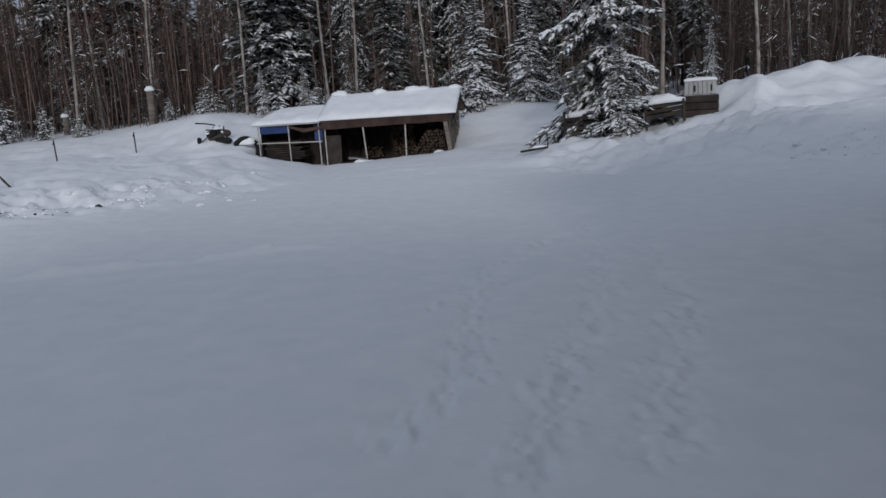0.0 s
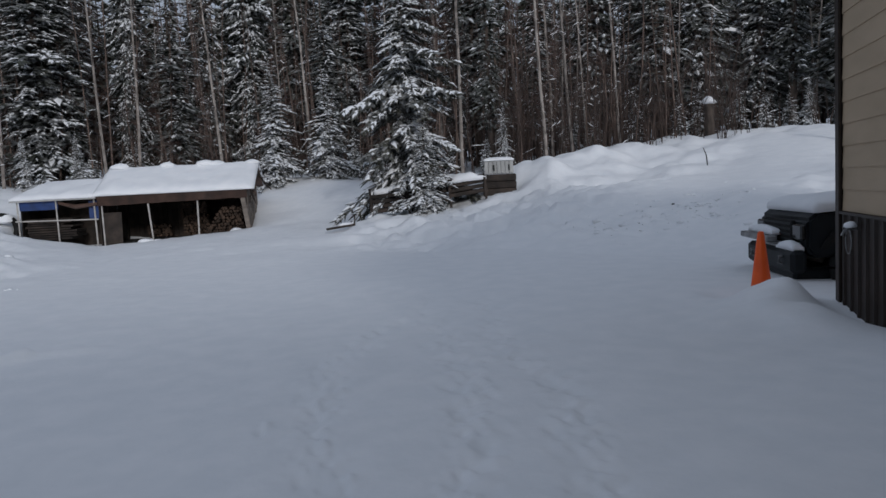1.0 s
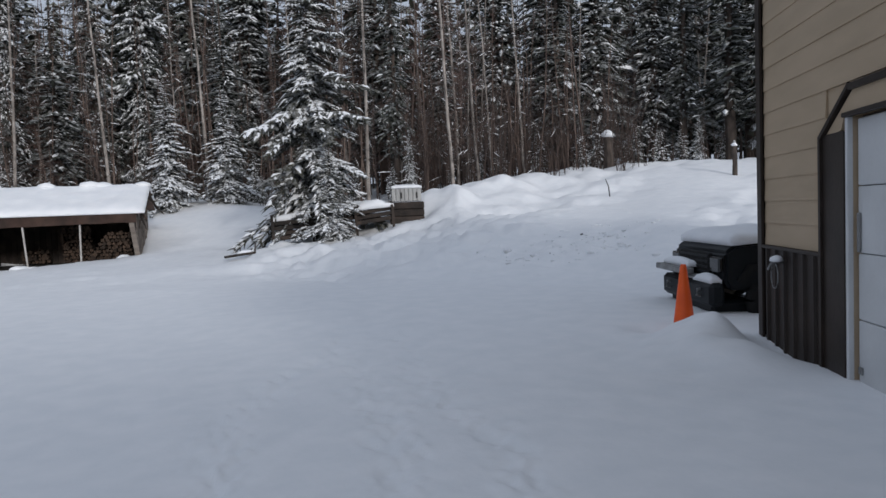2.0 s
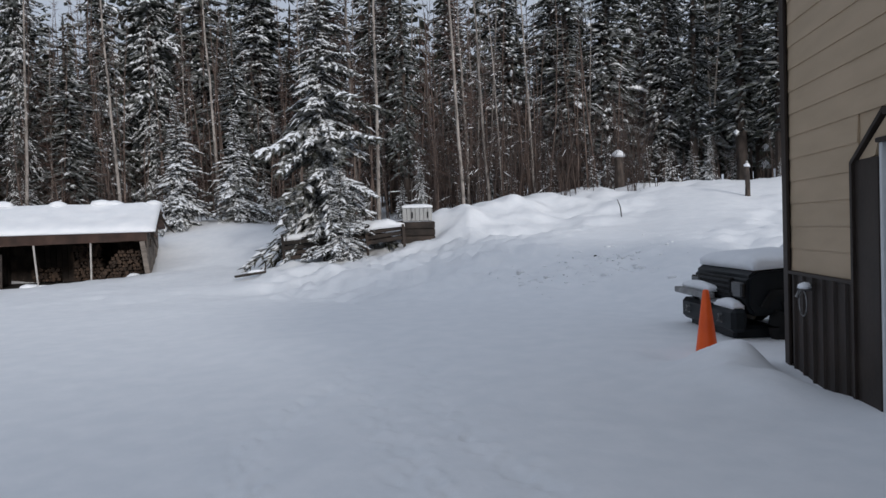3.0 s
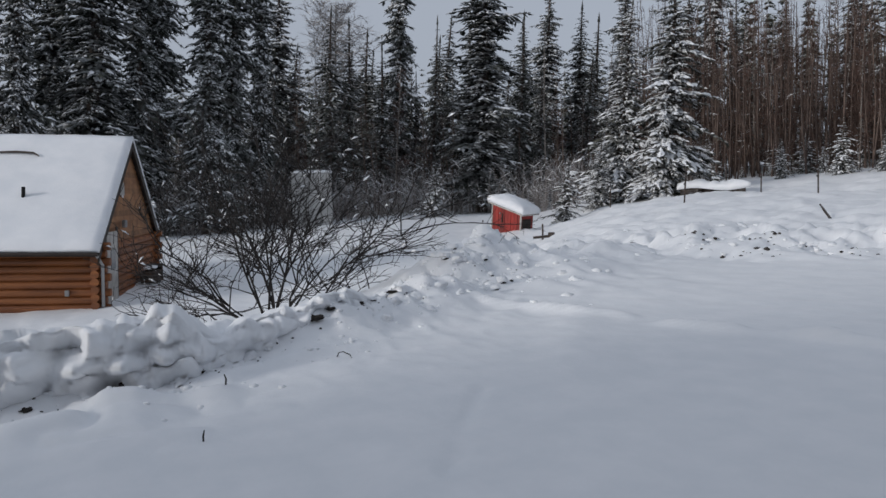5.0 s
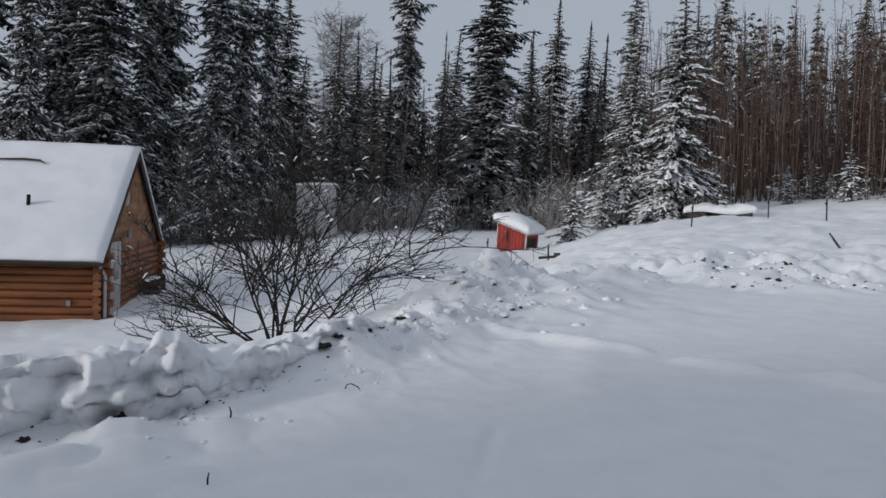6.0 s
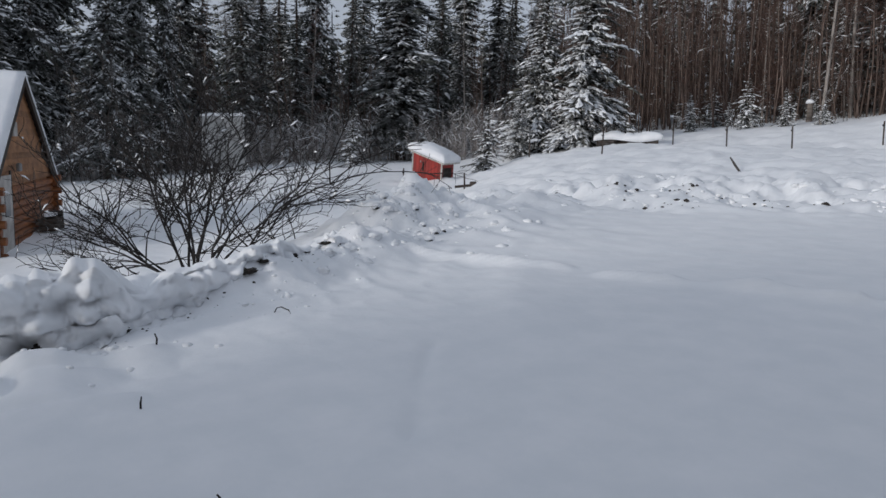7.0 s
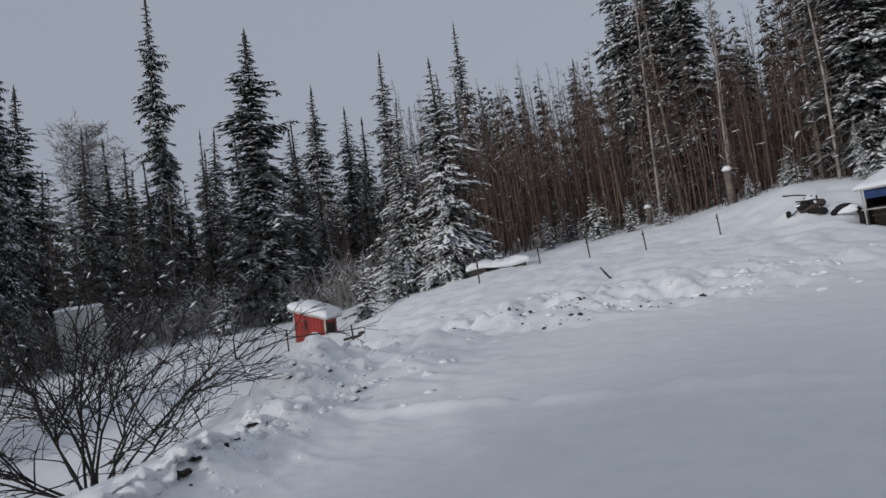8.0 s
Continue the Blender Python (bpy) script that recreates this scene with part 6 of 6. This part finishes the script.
def far_wood():
    """Distant rows of spruces and bare trunks, too many to count, all round."""
    r = random.Random(5)
    green, white, wood, brown = Soup(), Soup(), Soup(), Soup()
    for i in range(1150):
        if i < 900:
            az = r.uniform(-72, 115)
            d = float(np.interp(az, EDGE_AZ, EDGE_D)) + 10 + r.random() * 45
        else:
            az, d = r.uniform(112, 290), r.uniform(50, 90)
        x, y = -math.sin(radians(az)) * d, math.cos(radians(az)) * d
        z = ground_at(x, y)
        sl = r.uniform(0.11, 0.2) if 47 < az < 76 else r.uniform(0.2, 0.275) if 30 < az <= 47 else r.uniform(0.12, 0.2) if az > 112 else r.uniform(0.18, 0.3) if 19.5 < az < 24 else r.uniform(0.23, 0.34) if 4.5 < az < 12 else r.uniform(0.1, 0.2) if az > 76 else r.uniform(0.24, 0.42)
        h = max(4, 1.5 + sl * d - z)
        if r.random() < (0.5 if 18 < az < 47 else 0.6 if -36 < az < -20 else 0.33):
            soup_tube(wood, [Vector((x, y, z - 0.3)), Vector((x + r.uniform(-0.4, 0.4), y + r.uniform(-0.4, 0.4), z + h * 0.8))], [0.1, 0.02], 4)
            for b in range(40):
                k = r.uniform(0.15, 0.95)
                p0 = Vector((x, y, z + h * 0.8 * k))
                e = p0 + Vector((r.uniform(-1, 1), r.uniform(-1, 1), r.uniform(0.1, 1.4))) * (1.2 - 0.6 * k) * h * 0.1
                wv = Vector((r.uniform(-0.03, 0.03), r.uniform(-0.03, 0.03), 0.008))
                brown.add([p0 - wv, p0 + wv, e], [(0, 1, 2)])
            continue
        soup_tube(wood, [Vector((x, y, z - 0.3)), Vector((x, y, z + h * 0.6))], [0.13, 0.05], 4)
        rad = h * r.uniform(0.085, 0.13)
        n = 19
        for w in range(n):
            k = 0.12 + 0.88 * (w + r.uniform(-0.3, 0.3)) / n
            reach = rad * max(0.06, 1 - k) ** 0.6
            t0 = r.uniform(0, math.tau)
            for j in range(5):
                a = t0 + math.tau * j / 5 + r.uniform(-0.4, 0.4)
                ln = reach * r.uniform(0.6, 1.3)
                o, s = Vector((math.cos(a), math.sin(a), 0)), Vector((-math.sin(a), math.cos(a), 0))
                p0 = Vector((x, y, z + h * k))
                e = p0 + o * ln - Vector((0, 0, ln * r.uniform(0.3, 0.8)))
                m = p0.lerp(e, 0.55)
                green.add([p0, m + s * ln * 0.34 - Vector((0, 0, ln * 0.2)), e, m - s * ln * 0.34 - Vector((0, 0, ln * 0.2))], [(0, 1, 2, 3)])
                if r.random() < 0.3:
                    white.add([p0.lerp(e, 0.3) + Vector((0, 0, 0.03)), m + s * ln * 0.2 + Vector((0, 0, 0.03)), e + Vector((0, 0, 0.05)), m - s * ln * 0.16 + Vector((0, 0, 0.08))], [(0, 1, 2, 3)])
    f = thing("far_wood", pose(0, 0, 0), "dense dark spruce wood with bare trunks, dusted with snow", "forest", "", "stuff")
    tagged(part_mesh("crown", green.mesh("crown", NEEDLE), None, f), kind="stuff")
    part_mesh("snow", white.mesh("snow", SNOW_CAP), None, f)
    tagged(part_mesh("bare_twig", brown.mesh("bare_twig", ASPEN_TWIG), None, f), kind="stuff")
    tagged(part_mesh("trunk", wood.mesh("trunk", BARK), None, f), kind="stuff")


far_wood()


def pole_stand(label, seed, count, az0, az1, deep, low, high):
    """Crowded thin bare poles with fine reddish twigs, too many to count."""
    r = random.Random(seed)
    poles, fine, white = Soup(), Soup(), Soup()
    for i in range(count):
        az = r.uniform(az0, az1)
        d = float(np.interp(az, EDGE_AZ, EDGE_D)) + r.uniform(0.5, deep)
        x, y = -math.sin(radians(az)) * d, math.cos(radians(az)) * d
        z = ground_at(x, y)
        h = max(2.5, 1.5 + (low + (high - low) * r.random() ** 1.2) * r.uniform(0.8, 1.12) * d - z)
        lean = Vector((r.gauss(0, 0.045), r.gauss(0, 0.045), 1)) * h
        base, bend = Vector((x, y, z - 0.2)), Vector((r.gauss(0, 0.02), r.gauss(0, 0.02), 0)) * h
        line = [base, base + lean * 0.35 + bend, base + lean * 0.7 + bend, base + lean]
        rad = r.uniform(0.028, 0.062)
        soup_tube(poles, line, [rad, rad * 0.8, rad * 0.5, 0.006], 4)
        for b in range(int(h * 11)):
            k = r.uniform(0.08, 0.99) * 3
            j = min(int(k), 2)
            p0 = line[j].lerp(line[j + 1], k - j)
            ln = (0.25 + 0.75 * r.random()) * (1.25 - 0.25 * k) * 0.9
            dv = Vector((r.uniform(-1, 1), r.uniform(-1, 1), r.uniform(-0.1, 0.9))).normalized()
            e = p0 + dv * ln
            wv = dv.orthogonal().normalized() * r.uniform(0.007, 0.014)
            fine.add([p0 - wv, p0 + wv, e], [(0, 1, 2)])
            m = p0.lerp(e, r.uniform(0.3, 0.7))
            e2 = m + (dv + Vector((r.uniform(-0.8, 0.8), r.uniform(-0.8, 0.8), r.uniform(-0.3, 0.6)))).normalized() * ln * 0.5
            fine.add([m - wv * 0.8, m + wv * 0.8, e2], [(0, 1, 2)])
            if r.random() < 0.006:
                up = Vector((0, 0, 0.035))
                white.add([p0 + up * 0.3 - wv * 1.3, p0 + up * 0.3 + wv * 1.3, e + up * 0.3, p0.lerp(e, 0.5) + up], [(0, 1, 3), (1, 2, 3), (2, 0, 3)])
    f = thing("pole_stand", pose(0, 0, 0), label, "bare trees", "", "stuff")
    tagged(part_mesh("pole", poles.mesh("pole", POLE), None, f), kind="stuff")
    tagged(part_mesh("twig_mass", fine.mesh("twigs", ASPEN_TWIG), None, f), kind="stuff")
    tagged(part_mesh("snow", white.mesh("snow", SNOW_CAP), None, f), kind="stuff")


pole_stand("crowded thin bare poles with reddish brown twigs", 81, 620, 17, 50, 15, 0.14, 0.26)
pole_stand("crowded thin bare poles among the dark spruces", 82, 330, -36, 18, 12, 0.12, 0.36)
pole_stand("thin bare poles below the tall spruces", 83, 130, 50, 84, 14, 0.06, 0.16)


def thicket(label, seed, count, az0, az1, big, mat, rime):
    """Bare alder and willow scrub along the edge of the wood."""
    r = random.Random(seed)
    stems, white = Soup(), Soup()
    for i in range(count):
        az = r.uniform(az0, az1)
        if 5 < az < 17 and r.random() < 0.6:
            continue
        d = float(np.interp(az, EDGE_AZ, EDGE_D)) + r.uniform(-2.5, 8)
        x, y = -math.sin(radians(az)) * d, math.cos(radians(az)) * d
        z = ground_at(x, y)
        for s in range(r.randint(3, 6)):
            h = r.uniform(1.2, 3.2) * big
            a = r.uniform(0, math.tau)
            p0 = Vector((x + r.uniform(-0.5, 0.5), y + r.uniform(-0.5, 0.5), z - 0.1))
            lean = Vector((math.cos(a), math.sin(a), 0)) * h * r.uniform(0.05, 0.4)
            p1, p2 = p0 + lean * 0.35 + Vector((0, 0, h * 0.55)), p0 + lean + Vector((0, 0, h))
            soup_tube(stems, [p0, p1, p2], [0.018, 0.013, 0.005], 3)
            for b in range(10):
                q = p0.lerp(p1, r.random()) if r.random() < 0.35 else p1.lerp(p2, r.random())
                e = q + Vector((r.uniform(-1, 1), r.uniform(-1, 1), r.uniform(0.0, 1.3))).normalized() * h * r.uniform(0.12, 0.32)
                wv = Vector((r.uniform(-0.009, 0.009), r.uniform(-0.009, 0.009), 0.004))
                stems.add([q - wv, q + wv, e], [(0, 1, 2)])
                if r.random() < rime:
                    white.add([q - wv * 1.5 + Vector((0, 0, 0.02)), q + wv * 1.5 + Vector((0, 0, 0.02)), e + Vector((0, 0, 0.03)), q.lerp(e, 0.5) + Vector((0, 0, 0.06))], [(0, 1, 3), (1, 2, 3), (2, 0, 3)])
    f = thing("thicket", pose(0, 0, 0), label, "shrubs", "", "stuff")
    tagged(part_mesh("stem", stems.mesh("stem", mat), None, f), kind="stuff")
    tagged(part_mesh("snow", white.mesh("snow", SNOW_CAP), None, f), kind="stuff")


thicket("bare brown alder scrub on the slope below the wood", 15, 90, -38, -20, 1.7, NEEDLE_DRY, 0.0)
thicket("thin brown undergrowth at the foot of the wood", 16, 230, -62, 50, 0.9, NEEDLE_DRY, 0.02)
thicket("pale frosted willow scrub below the tall spruces", 17, 600, 44, 102, 1.05, SCRUB, 0.12)


def willow(x, y, h, spread, seed, stems):
    """A bare many-stemmed willow bush that arches outwards."""
    r = random.Random(seed)
    wood, twigs, white = Soup(), Soup(), Soup()

    def grow(p, d, ln, rad, level):
        pts = [p]
        dd = d.copy()
        n = 5
        for i in range(n):
            dd = (dd + Vector((r.uniform(-0.32, 0.32), r.uniform(-0.32, 0.32), r.uniform(-0.17, 0.18)))).normalized()
            pts.append(pts[-1] + dd * ln / n)
        soup_tube(wood if level < 2 else twigs, pts, [rad * (1 - 0.75 * i / n) + 0.0025 for i in range(n + 1)], 5 if level == 0 else 3)
        if level < 3:
            for b in range((7, 5, 4)[level]):
                q = r.uniform(0.25, 1.0) * n
                i = min(int(q), n - 1)
                s = pts[i].lerp(pts[i + 1], q - i)
                nd = ((pts[i + 1] - pts[i]).normalized() + Vector((r.uniform(-1.1, 1.1), r.uniform(-1.1, 1.1), r.uniform(-0.35, 0.6)))).normalized()
                grow(s, nd, ln * r.uniform(0.35, 0.6), rad * 0.5, level + 1)
        elif r.random() < 0.07:
            white.add([pts[1], pts[2] + Vector((0.012, 0, 0)), pts[3], pts[2] + Vector((-0.012, 0, 0)), pts[2] + Vector((0, 0, 0.03))], [(0, 1, 4), (1, 2, 4), (2, 3, 4), (3, 0, 4)])

    for s in range(stems):
        a = math.tau * s / stems + r.uniform(-0.25, 0.25)
        out = (0.1, 0.9, 1.8, 0.45, 2.6)[s % 5] * spread * r.uniform(0.8, 1.2)
        grow(Vector((math.cos(a) * 0.12, math.sin(a) * 0.12, -0.15)), Vector((math.cos(a) * out, math.sin(a) * out, 1)).normalized(), h * r.uniform(0.65, 0.95), h * 0.0068, 0)
    t = thing("willow_bush", pose(x, y, ground_at(x, y) - 0.05), "bare dark many-stemmed willow bush standing in snow", "bush")
    tagged(part_mesh("stem_mass", wood.mesh("stem_mass", TWIG), None, t), kind="stuff")
    tagged(part_mesh("twig_mass", twigs.mesh("twigs", TWIG), None, t), kind="stuff")
    tagged(part_mesh("snow", white.mesh("snow", SNOW_CAP), None, t), kind="stuff")


willow(-11.0, 2.25, 3.0, 1.05, 3, 16)
